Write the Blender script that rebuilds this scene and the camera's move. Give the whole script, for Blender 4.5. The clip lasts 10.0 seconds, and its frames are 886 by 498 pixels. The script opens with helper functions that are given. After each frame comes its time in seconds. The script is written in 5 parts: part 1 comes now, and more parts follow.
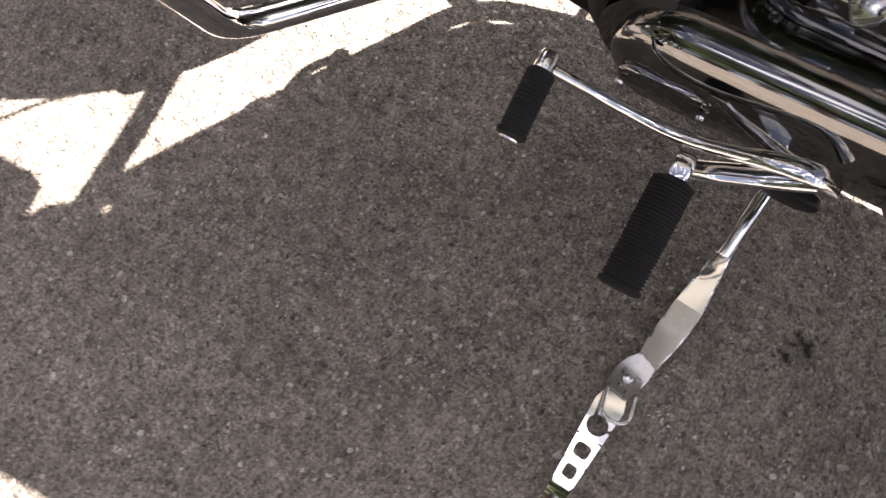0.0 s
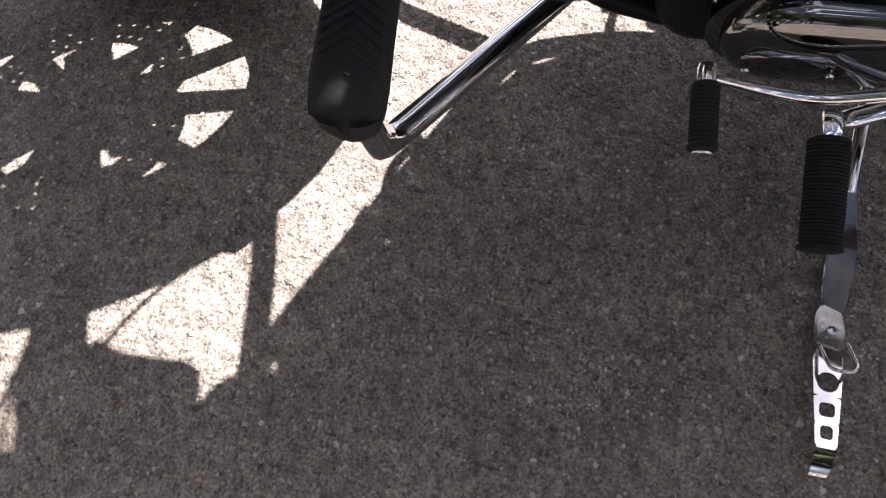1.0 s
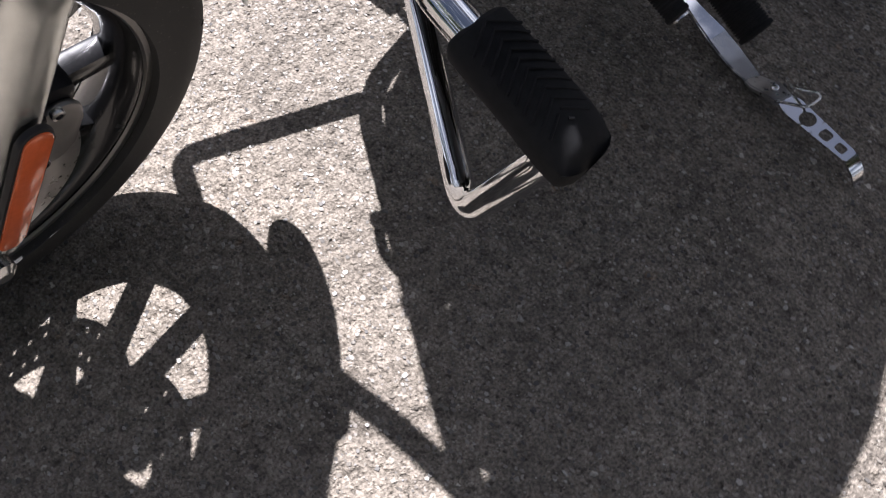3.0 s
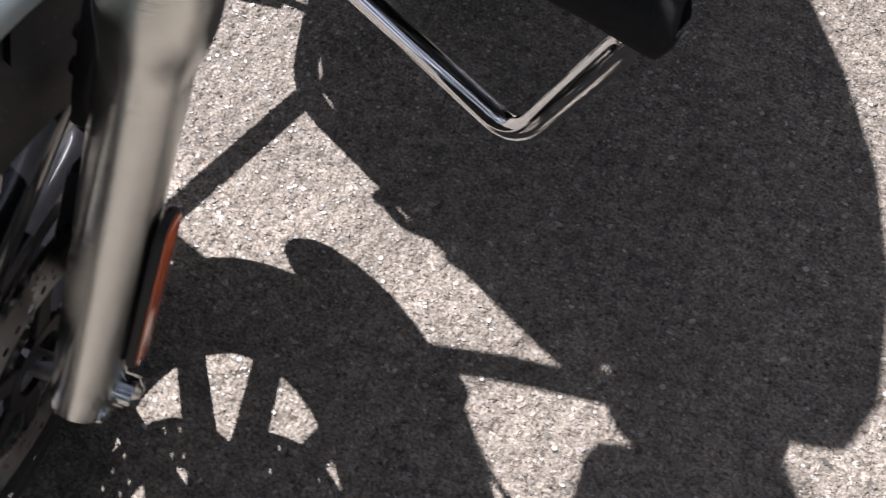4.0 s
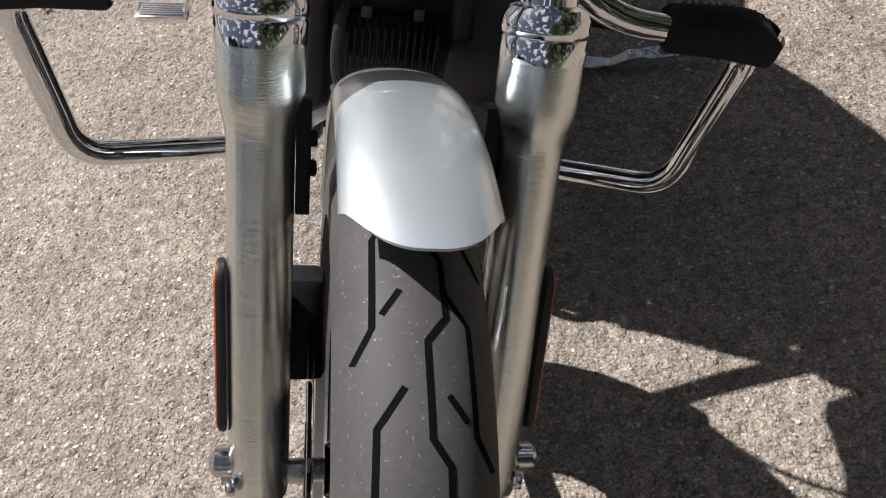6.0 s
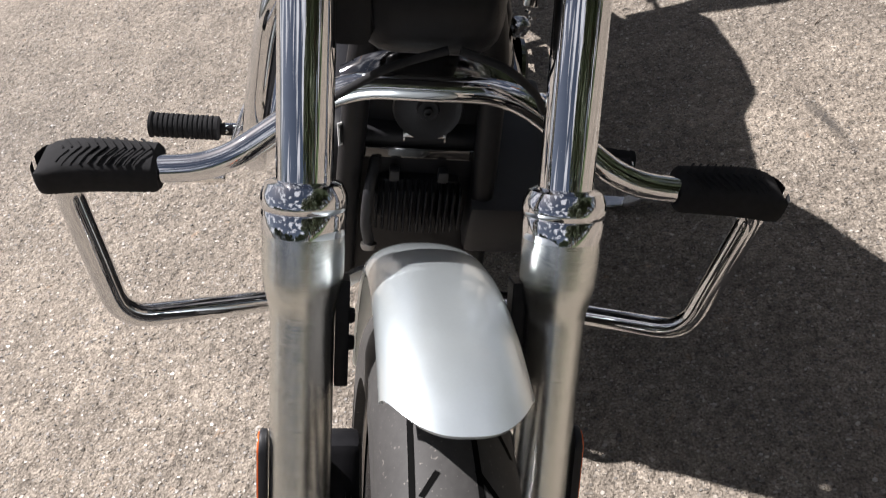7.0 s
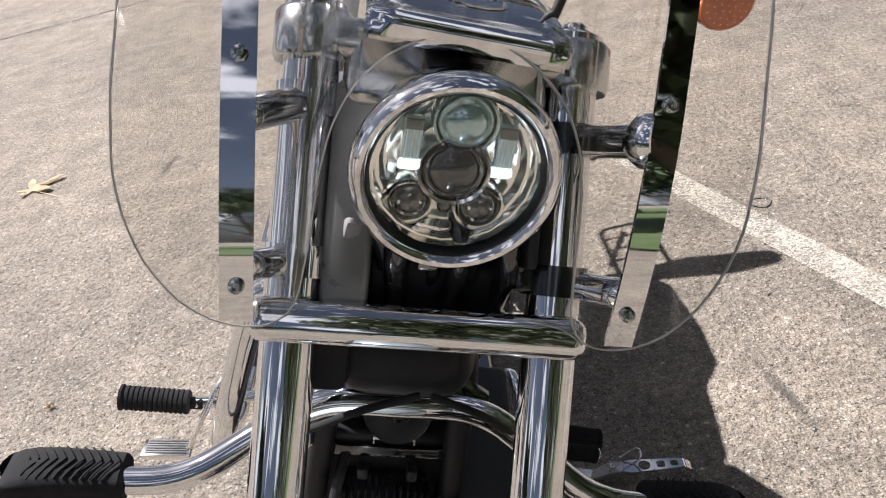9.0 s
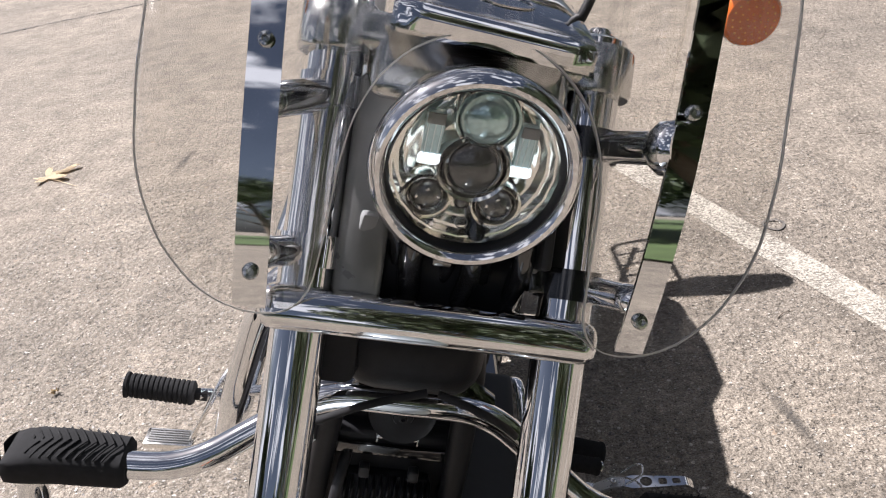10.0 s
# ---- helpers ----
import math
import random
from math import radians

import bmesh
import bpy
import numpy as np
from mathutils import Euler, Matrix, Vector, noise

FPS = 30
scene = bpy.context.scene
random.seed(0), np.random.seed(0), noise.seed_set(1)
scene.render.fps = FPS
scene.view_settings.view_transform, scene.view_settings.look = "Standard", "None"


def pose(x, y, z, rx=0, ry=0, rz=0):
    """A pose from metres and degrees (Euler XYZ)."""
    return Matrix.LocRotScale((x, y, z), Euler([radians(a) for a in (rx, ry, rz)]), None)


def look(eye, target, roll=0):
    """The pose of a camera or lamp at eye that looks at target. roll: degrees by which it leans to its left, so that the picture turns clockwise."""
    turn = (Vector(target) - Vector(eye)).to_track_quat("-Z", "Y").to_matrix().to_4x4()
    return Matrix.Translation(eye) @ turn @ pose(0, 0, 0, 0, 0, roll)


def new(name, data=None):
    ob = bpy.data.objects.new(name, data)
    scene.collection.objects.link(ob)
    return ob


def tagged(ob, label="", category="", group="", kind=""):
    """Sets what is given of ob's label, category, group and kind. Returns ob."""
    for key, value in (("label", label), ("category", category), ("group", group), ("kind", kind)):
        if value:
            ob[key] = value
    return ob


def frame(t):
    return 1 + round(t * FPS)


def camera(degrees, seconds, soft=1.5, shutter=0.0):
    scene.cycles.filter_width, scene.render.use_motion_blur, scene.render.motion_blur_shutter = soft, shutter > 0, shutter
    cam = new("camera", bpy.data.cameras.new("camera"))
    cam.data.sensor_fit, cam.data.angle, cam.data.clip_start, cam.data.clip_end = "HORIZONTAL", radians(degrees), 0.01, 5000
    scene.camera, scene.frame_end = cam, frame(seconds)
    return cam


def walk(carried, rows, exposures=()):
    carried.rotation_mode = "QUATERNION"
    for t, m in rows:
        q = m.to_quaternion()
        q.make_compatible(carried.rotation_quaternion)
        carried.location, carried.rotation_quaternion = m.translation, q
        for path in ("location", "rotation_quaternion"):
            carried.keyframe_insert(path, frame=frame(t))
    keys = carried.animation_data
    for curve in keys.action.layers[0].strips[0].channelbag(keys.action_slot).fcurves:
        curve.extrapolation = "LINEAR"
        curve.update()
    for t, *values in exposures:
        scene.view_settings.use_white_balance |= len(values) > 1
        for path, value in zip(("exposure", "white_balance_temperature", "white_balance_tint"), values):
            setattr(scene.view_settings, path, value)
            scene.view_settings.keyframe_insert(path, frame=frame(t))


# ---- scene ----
cam = camera(56.5, 10.0, soft=1.1, shutter=0.15)
PATH = [
    (0, (0.834, 0.466, 0.899), (0.099, 0.092, -0.923), 3.1),
    (0.5, (0.946, 0.312, 0.941), (0.106, 0.027, -0.852), -1.6),
    (1, (0.915, 0.177, 0.928), (0.025, -0.008, -0.853), -4.2),
    (1.5, (0.874, 0.101, 0.923), (-0.004, 0.042, -0.874), -5.3),
    (2, (0.897, -0.001, 0.945), (0.016, 0.174, -0.842), -0.9),
    (2.5, (0.877, -0.125, 0.959), (0.058, 0.286, -0.819), 0.8),
    (2.7, (0.821, -0.159, 0.945), (0.033, 0.292, -0.836), -1.9),
    (3.8, (0.661, -0.413, 0.946), (0.263, 0.387, -0.843), -3.2),
    (4, (0.572, -0.397, 0.955), (0.234, 0.329, -0.878), -4.6),
    (4.5, (0.432, -0.439, 0.985), (0.078, 0.338, -0.824), -10.6),
    (5, (0.29, -0.53, 1.007), (0.006, 0.44, -0.719), -15.1),
    (5.2, (0.254, -0.575, 1.022), (0.025, 0.455, -0.678), -16.0),
    (6.3, (0.289, -0.693, 1.083), (0.081, 0.609, -0.421), -15.0),
    (6.5, (0.287, -0.687, 1.099), (0.075, 0.647, -0.376), -15.2),
    (7, (0.286, -0.675, 1.131), (0.076, 0.767, -0.238), -15.7),
    (7.5, (0.3, -0.65, 1.174), (0.132, 0.906, -0.071), -14.2),
    (8, (0.312, -0.636, 1.212), (0.219, 1.022, 0.096), -12.9),
    (8.5, (0.31, -0.63, 1.227), (0.251, 1.077, 0.186), -11.4),
    (9, (0.306, -0.627, 1.236), (0.256, 1.113, 0.251), -10.4),
    (9.5, (0.303, -0.627, 1.235), (0.257, 1.137, 0.293), -9.9),
    (10, (0.3, -0.632, 1.227), (0.231, 1.121, 0.267), -7.8),
]
EXPOSURES = [(0.0, 2.95, 6650, 20), (0.5, 2.5, 6400, 22), (1.0, 2.1, 6200, 22), (2.0, 1.7, 5850, 18), (4.0, 1.12, 5850, 17), (4.5, 1.08, 6150, 17), (5.0, 0.66, 6150, 16), (6.5, 0.84, 6220, 15), (8.5, 1.04, 6150, 15), (10.0, 1.12, 6120, 16)]
walk(cam, [(t, look(eye, target, roll)) for t, eye, target, roll in PATH], EXPOSURES)

# ---------------------------------------------------------------- light
SUN_SLOPE = (0.59, -0.33)  # metres of shadow to +x, +y for a metre of height
sun = new("sun", bpy.data.lights.new("sun", "SUN"))
sun.data.energy, sun.data.angle, sun.data.color = 5.5, radians(0.55), (1.0, 0.955, 0.89)
sun.matrix_world = look((-SUN_SLOPE[0] * 20, -SUN_SLOPE[1] * 20, 20), (0, 0, 0))

world = bpy.data.worlds.new("sky")
scene.world = world
world.use_nodes = True
wt = world.node_tree
wt.nodes.clear()
w_out = wt.nodes.new("ShaderNodeOutputWorld")
w_bg = wt.nodes.new("ShaderNodeBackground")
w_sky = wt.nodes.new("ShaderNodeTexSky")
w_sky.sky_type, w_sky.sun_disc = "NISHITA", False
w_sky.sun_elevation = math.atan2(1.0, math.hypot(*SUN_SLOPE))
w_sky.sun_rotation = math.atan2(-SUN_SLOPE[0], -SUN_SLOPE[1])
w_sky.air_density, w_sky.dust_density, w_sky.ozone_density = 0.9, 2.0, 0.6
w_bg.inputs["Strength"].default_value = 0.025
# fair-weather clouds
w_co = wt.nodes.new("ShaderNodeTexCoord")
w_map = wt.nodes.new("ShaderNodeMapping")
w_map.inputs["Location"].default_value = (3.1, 1.7, 0.4)
w_map.inputs["Scale"].default_value = (1.0, 1.0, 1.5)
w_noise = wt.nodes.new("ShaderNodeTexNoise")
w_noise.inputs["Scale"].default_value, w_noise.inputs["Detail"].default_value = 4.2, 5.0
w_noise.inputs["Roughness"].default_value = 0.55
w_ramp = wt.nodes.new("ShaderNodeValToRGB")
w_ramp.color_ramp.elements[0].position, w_ramp.color_ramp.elements[1].position = 0.525, 0.60
w_mix = wt.nodes.new("ShaderNodeMix")
w_mix.data_type = "RGBA"
w_mix.inputs["B"].default_value = (19.0, 19.0, 19.2, 1)
wt.links.new(w_co.outputs["Generated"], w_map.inputs["Vector"])
wt.links.new(w_map.outputs["Vector"], w_noise.inputs["Vector"])
wt.links.new(w_noise.outputs["Fac"], w_ramp.inputs["Fac"])
wt.links.new(w_ramp.outputs["Color"], w_mix.inputs["Factor"])
w_soft = wt.nodes.new("ShaderNodeHueSaturation")
w_soft.inputs["Saturation"].default_value = 0.72
wt.links.new(w_sky.outputs["Color"], w_soft.inputs["Color"])
wt.links.new(w_soft.outputs["Color"], w_mix.inputs["A"])
wt.links.new(w_mix.outputs["Result"], w_bg.inputs["Color"])
wt.links.new(w_bg.outputs["Background"], w_out.inputs["Surface"])


# ---------------------------------------------------------------- materials
def material(name, base, rough=0.5, metal=0.0, vary=0.12, scale=40.0, bump=0.0, bump_scale=200.0, coat=0.0, stretch=(1, 1, 1), rough_vary=0.08, spec=0.5, dust=0.0):
    """A principled surface whose colour and roughness vary at two scales, with fine relief."""
    m = bpy.data.materials.new(name)
    m.use_nodes = True
    t = m.node_tree
    b = t.nodes["Principled BSDF"]
    co = t.nodes.new("ShaderNodeTexCoord")
    mp = t.nodes.new("ShaderNodeMapping")
    mp.inputs["Scale"].default_value = stretch
    t.links.new(co.outputs["Object"], mp.inputs["Vector"])
    n1, n2 = t.nodes.new("ShaderNodeTexNoise"), t.nodes.new("ShaderNodeTexNoise")
    n1.inputs["Scale"].default_value, n1.inputs["Detail"].default_value = scale, 5
    n2.inputs["Scale"].default_value, n2.inputs["Detail"].default_value = scale * 0.13, 3
    for n in (n1, n2):
        t.links.new(mp.outputs["Vector"], n.inputs["Vector"])
    add = t.nodes.new("ShaderNodeMath")
    add.operation = "ADD"
    t.links.new(n1.outputs["Fac"], add.inputs[0])
    t.links.new(n2.outputs["Fac"], add.inputs[1])
    ramp = t.nodes.new("ShaderNodeMapRange")
    ramp.inputs["From Min"].default_value, ramp.inputs["From Max"].default_value = 0.6, 1.4
    t.links.new(add.outputs[0], ramp.inputs["Value"])
    mix = t.nodes.new("ShaderNodeMix")
    mix.data_type = "RGBA"
    mix.inputs["A"].default_value = (*[c * (1 - vary) for c in base], 1)
    mix.inputs["B"].default_value = (*[min(1, c * (1 + vary)) for c in base], 1)
    t.links.new(ramp.outputs["Result"], mix.inputs["Factor"])
    shown = mix.outputs["Result"]
    if dust:
        n4, fleck, mx = t.nodes.new("ShaderNodeTexNoise"), t.nodes.new("ShaderNodeMapRange"), t.nodes.new("ShaderNodeMix")
        n4.inputs["Scale"].default_value, n4.inputs["Detail"].default_value = 330, 3
        fleck.inputs["From Min"].default_value, fleck.inputs["From Max"].default_value = 0.66, 0.74
        fleck.inputs["To Max"].default_value = dust
        mx.data_type = "RGBA"
        mx.inputs["B"].default_value = (0.30, 0.27, 0.24, 1)
        t.links.new(mp.outputs["Vector"], n4.inputs["Vector"])
        t.links.new(n4.outputs["Fac"], fleck.inputs["Value"])
        t.links.new(fleck.outputs["Result"], mx.inputs["Factor"])
        t.links.new(shown, mx.inputs["A"])
        shown = mx.outputs["Result"]
    t.links.new(shown, b.inputs["Base Color"])
    b.inputs["Specular IOR Level"].default_value = spec
    rr = t.nodes.new("ShaderNodeMapRange")
    rr.inputs["To Min"].default_value, rr.inputs["To Max"].default_value = max(0.0, rough - rough_vary), min(1, rough + rough_vary)
    t.links.new(ramp.outputs["Result"], rr.inputs["Value"])
    t.links.new(rr.outputs["Result"], b.inputs["Roughness"])
    b.inputs["Metallic"].default_value = metal
    b.inputs["Coat Weight"].default_value = coat
    b.inputs["Coat Roughness"].default_value = 0.03
    if bump:
        n3 = t.nodes.new("ShaderNodeTexNoise")
        n3.inputs["Scale"].default_value, n3.inputs["Detail"].default_value = bump_scale, 4
        t.links.new(mp.outputs["Vector"], n3.inputs["Vector"])
        bp = t.nodes.new("ShaderNodeBump")
        bp.inputs["Strength"].default_value, bp.inputs["Distance"].default_value = bump, 0.002
        t.links.new(n3.outputs["Fac"], bp.inputs["Height"])
        t.links.new(bp.outputs["Normal"], b.inputs["Normal"])
    return m


def glass(name, tint, gloss=0.0, least=0.035):
    """Clear sheet: it lets light straight through and mirrors by Fresnel."""
    m = bpy.data.materials.new(name)
    m.use_nodes = True
    t = m.node_tree
    t.nodes.remove(t.nodes["Principled BSDF"])
    clear, shine, mix = t.nodes.new("ShaderNodeBsdfTransparent"), t.nodes.new("ShaderNodeBsdfGlossy"), t.nodes.new("ShaderNodeMixShader")
    facing, power, gain = t.nodes.new("ShaderNodeLayerWeight"), t.nodes.new("ShaderNodeMath"), t.nodes.new("ShaderNodeMath")
    facing.inputs["Blend"].default_value = 0.5
    power.operation, gain.operation = "POWER", "MULTIPLY_ADD"
    power.inputs[1].default_value = 5.0
    gain.inputs[1].default_value, gain.inputs[2].default_value = 0.7, least
    t.links.new(facing.outputs["Facing"], power.inputs[0])
    t.links.new(power.outputs[0], gain.inputs[0])
    clear.inputs["Color"].default_value = (*tint, 1)
    shine.inputs["Roughness"].default_value = gloss
    t.links.new(gain.outputs[0], mix.inputs["Fac"])
    t.links.new(clear.outputs[0], mix.inputs[1])
    t.links.new(shine.outputs[0], mix.inputs[2])
    t.links.new(mix.outputs[0], t.nodes["Material Output"].inputs["Surface"])
    return m


CHROME = material("chrome", (0.69, 0.695, 0.705), 0.035, 1.0, 0.05, 60, rough_vary=0.03)
CHROME_DARK = material("dark_chrome", (0.22, 0.22, 0.22), 0.07, 1.0, 0.08, 40, rough_vary=0.03)
CHROME_WORN = material("worn_chrome", (0.55, 0.55, 0.54), 0.16, 1.0, 0.12, 90, bump=0.05, bump_scale=400)
BRUSHED = material("brushed_aluminium", (0.70, 0.71, 0.68), 0.20, 1.0, 0.06, 6, bump=0.16, bump_scale=12, stretch=(1, 1, 130), rough_vary=0.05)
CAST = material("cast_aluminium", (0.30, 0.29, 0.28), 0.42, 1.0, 0.15, 80, bump=0.15, bump_scale=500)
SILVER_PAINT = material("silver_paint", (0.68, 0.745, 0.765), 0.36, 0.80, 0.02, 400, coat=1.0, rough_vary=0.01)
RUBBER = material("black_rubber", (0.024, 0.024, 0.025), 0.9, 0.0, 0.25, 120, bump=0.10, bump_scale=700, spec=0.08)
TYRE = material("tyre_rubber", (0.048, 0.0465, 0.045), 0.68, 0.0, 0.25, 160, bump=0.06, bump_scale=1200, spec=0.3, dust=0.5)
# near-black stands for the shade inside the tread grooves
GROOVE = material("groove_shade", (0.003, 0.003, 0.003), 0.9, spec=0.05)
BLACK_PAINT = material("black_paint", (0.012, 0.012, 0.013), 0.22, 0.0, 0.2, 60, coat=0.4)
BLACK_METAL = material("black_engine_metal", (0.013, 0.013, 0.0145), 0.40, 0.0, 0.25, 90, bump=0.12, bump_scale=400, spec=0.14)
BLACK_PLASTIC = material("black_plastic", (0.018, 0.018, 0.020), 0.5, 0.0, 0.2, 90, bump=0.05, spec=0.35)
CHROME_SMOKED = material("smoked_chrome", (0.13, 0.13, 0.13), 0.06, 1.0, 0.1, 40, rough_vary=0.02)
BLACK_GLOSS = material("gloss_black_cover", (0.010, 0.010, 0.011), 0.10, 0.0, 0.2, 60, coat=1.0)
GREY_PLASTIC = material("grey_plastic", (0.20, 0.20, 0.20), 0.5, 0.0, 0.1, 60)
AMBER = material("amber_plastic", (0.62, 0.13, 0.012), 0.16, 0.0, 0.12, 80, coat=0.4)
LED_DOT = material("signal_dot", (0.90, 0.42, 0.06), 0.2, 0.0, 0.1, 80)
ORANGE_REFLECTOR = material("orange_reflector", (0.70, 0.13, 0.03), 0.22, 0.0, 0.15, 120, coat=0.5)
STEEL = material("steel", (0.45, 0.44, 0.43), 0.30, 1.0, 0.15, 120, bump=0.05)
BOWL_METAL = material("bright_reflector_metal", (0.95, 0.935, 0.89), 0.13, 1.0, 0.05, 60, rough_vary=0.05)
PALE_METAL = material("pale_polished_metal", (0.82, 0.80, 0.77), 0.22, 1.0, 0.06, 60)
LEATHER = material("black_leather", (0.020, 0.019, 0.018), 0.5, 0.0, 0.2, 80, bump=0.2, bump_scale=300)
LEAF_DRY = material("dry_leaf", (0.56, 0.46, 0.31), 0.7, 0.0, 0.25, 120, bump=0.2)
LABEL_WHITE = material("label_white", (0.55, 0.55, 0.55), 0.5)
SHIELD_GLASS = glass("clear_acrylic", (0.955, 0.95, 0.94), 0.01)
LENS_GLASS = glass("lamp_glass", (0.98, 0.985, 0.985), least=0.02)
SHIELD_EDGE = material("acrylic_edge", (0.50, 0.48, 0.45), 0.20)


# ---------------------------------------------------------------- mesh helpers
def part(name, bm, mat, parent=None, label="", smooth=40):
    """Links a bmesh as one mesh object under a thing or a part."""
    bmesh.ops.recalc_face_normals(bm, faces=bm.faces)
    me = bpy.data.meshes.new(name)
    bm.to_mesh(me)
    bm.free()
    me.materials.append(mat)
    if smooth:
        me.shade_smooth()
        me.set_sharp_from_angle(angle=radians(smooth))
    ob = new(name, me)
    ob.parent = parent
    if label:
        tagged(ob, label)
    return ob


def ring_mesh(bm, rings, closed=True, caps=True, loop=False):
    """Skins a list of rings of points."""
    vs = [[bm.verts.new(p) for p in r] for r in rings]
    n = len(rings[0])
    pairs = list(zip(vs, vs[1:])) + ([(vs[-1], vs[0])] if loop else [])
    for a, b in pairs:
        for i in range(n if closed else n - 1):
            j = (i + 1) % n
            bm.faces.new((a[i], a[j], b[j], b[i]))
    if caps and not loop:
        bm.faces.new(vs[0])
        bm.faces.new(vs[-1][::-1])
    return bm


def fillet(points, radius, steps=6):
    """Rounds the corners of a line of points."""
    ps = [Vector(p) for p in points]
    out = [ps[0]]
    for a, b, c in zip(ps, ps[1:], ps[2:]):
        u, v = (a - b), (c - b)
        d = min(radius, u.length * 0.45, v.length * 0.45)
        p, q = b + u.normalized() * d, b + v.normalized() * d
        for i in range(steps + 1):
            s = i / steps
            out.append(p * (1 - s) ** 2 + b * 2 * s * (1 - s) + q * s * s)
    out.append(ps[-1])
    return out


def tube(points, r, seg=16, bend=0.05, bm=None, caps=True, flat=1.0):
    """A pipe along points; r is one radius or one for each end."""
    bm = bm or bmesh.new()
    line = fillet(points, bend) if bend else [Vector(p) for p in points]
    rings, side = [], None
    total = sum((b - a).length for a, b in zip(line, line[1:]))
    gone = 0.0
    for i, p in enumerate(line):
        t = (line[min(i + 1, len(line) - 1)] - line[max(i - 1, 0)]).normalized()
        if side is None:
            side = t.cross(Vector((0, 0, 1)) if abs(t.z) < 0.9 else Vector((1, 0, 0))).normalized()
        else:
            side = (side - t * side.dot(t)).normalized()
        up = t.cross(side)
        if i:
            gone += (p - line[i - 1]).length
        rr = r if not isinstance(r, tuple) else r[0] + (r[1] - r[0]) * gone / total
        rings.append([p + side * (rr * math.cos(a)) + up * (rr * flat * math.sin(a)) for a in (2 * math.pi * k / seg for k in range(seg))])
    return ring_mesh(bm, rings, caps=caps)


def lathe(profile, m=Matrix(), seg=32, bm=None, caps=True, loop=False):
    """Turns (radius, height) pairs round the z axis of m."""
    bm = bm or bmesh.new()
    rings = [[m @ Vector((r * math.cos(a), r * math.sin(a), h)) for a in (2 * math.pi * k / seg for k in range(seg))] for r, h in profile]
    return ring_mesh(bm, rings, caps=caps, loop=loop)


def rbox(size, m=Matrix(), bevel=0.004, seg=2, bm=None, taper=(1, 1)):
    """A box with rounded edges; taper shrinks its top."""
    bm = bm or bmesh.new()
    made = bmesh.ops.create_cube(bm, size=1.0)["verts"]
    for v in made:
        k = (taper[0], taper[1]) if v.co.z > 0 else (1, 1)
        v.co = Vector((v.co.x * size[0] * k[0], v.co.y * size[1] * k[1], v.co.z * size[2]))
    if bevel:
        es = list({e for v in made for e in v.link_edges})
        made = bmesh.ops.bevel(bm, geom=es, offset=bevel, segments=seg, affect="EDGES", profile=0.5)["verts"]
        made = {v for f in bm.faces for v in f.verts if v in set(made)}
    bmesh.ops.transform(bm, matrix=m, verts=list(made))
    return bm


def prism(outline, depth, m=Matrix(), bevel=0.0, seg=2, bm=None):
    """An outline in the xy plane of m, drawn out along z from -depth/2 to depth/2."""
    own = bmesh.new()
    lo = [own.verts.new((x, y, -depth / 2)) for x, y in outline]
    hi = [own.verts.new((x, y, depth / 2)) for x, y in outline]
    bot, top = own.faces.new(lo[::-1]), own.faces.new(hi)
    n = len(outline)
    for i in range(n):
        own.faces.new((lo[i], lo[(i + 1) % n], hi[(i + 1) % n], hi[i]))
    if bevel:
        es = [e for f in (bot, top) for e in f.edges]
        bmesh.ops.bevel(own, geom=es, offset=bevel, segments=seg, affect="EDGES", profile=0.5)
    bmesh.ops.transform(own, matrix=m, verts=own.verts)
    if bm is None:
        return own
    me = bpy.data.meshes.new("join")
    own.to_mesh(me)
    own.free()
    bm.from_mesh(me)
    bpy.data.meshes.remove(me)
    return bm


def stadium(length, width, n=10):
    """An outline with two round ends, along x."""
    r, h = width / 2, length / 2 - width / 2
    out = [(h + r * math.cos(a), r * math.sin(a)) for a in (-math.pi / 2 + math.pi * k / n for k in range(n + 1))]
    return out + [(-x, -y) for x, y in out]


def axes(origin, z, x=(1, 0, 0)):
    """A matrix at origin whose z axis is along z."""
    z = Vector(z).normalized()
    x = Vector(x)
    x = (x - z * x.dot(z))
    x = x.normalized() if x.length > 1e-4 else z.orthogonal().normalized()
    y = z.cross(x)
    return Matrix(((x.x, y.x, z.x, origin[0]), (x.y, y.y, z.y, origin[1]), (x.z, y.z, z.z, origin[2]), (0, 0, 0, 1)))


def bolt(name, at, way, r, parent, mat=CHROME, label=""):
    """A round-head socket bolt."""
    m = axes(at, way)
    bm = lathe([(r, 0), (r, r * 0.45), (r * 0.85, r * 0.75), (r * 0.5, r * 0.82), (r * 0.45, r * 0.3), (0.0001, r * 0.3)], m, 16)
    return part(name, bm, mat, parent, label)


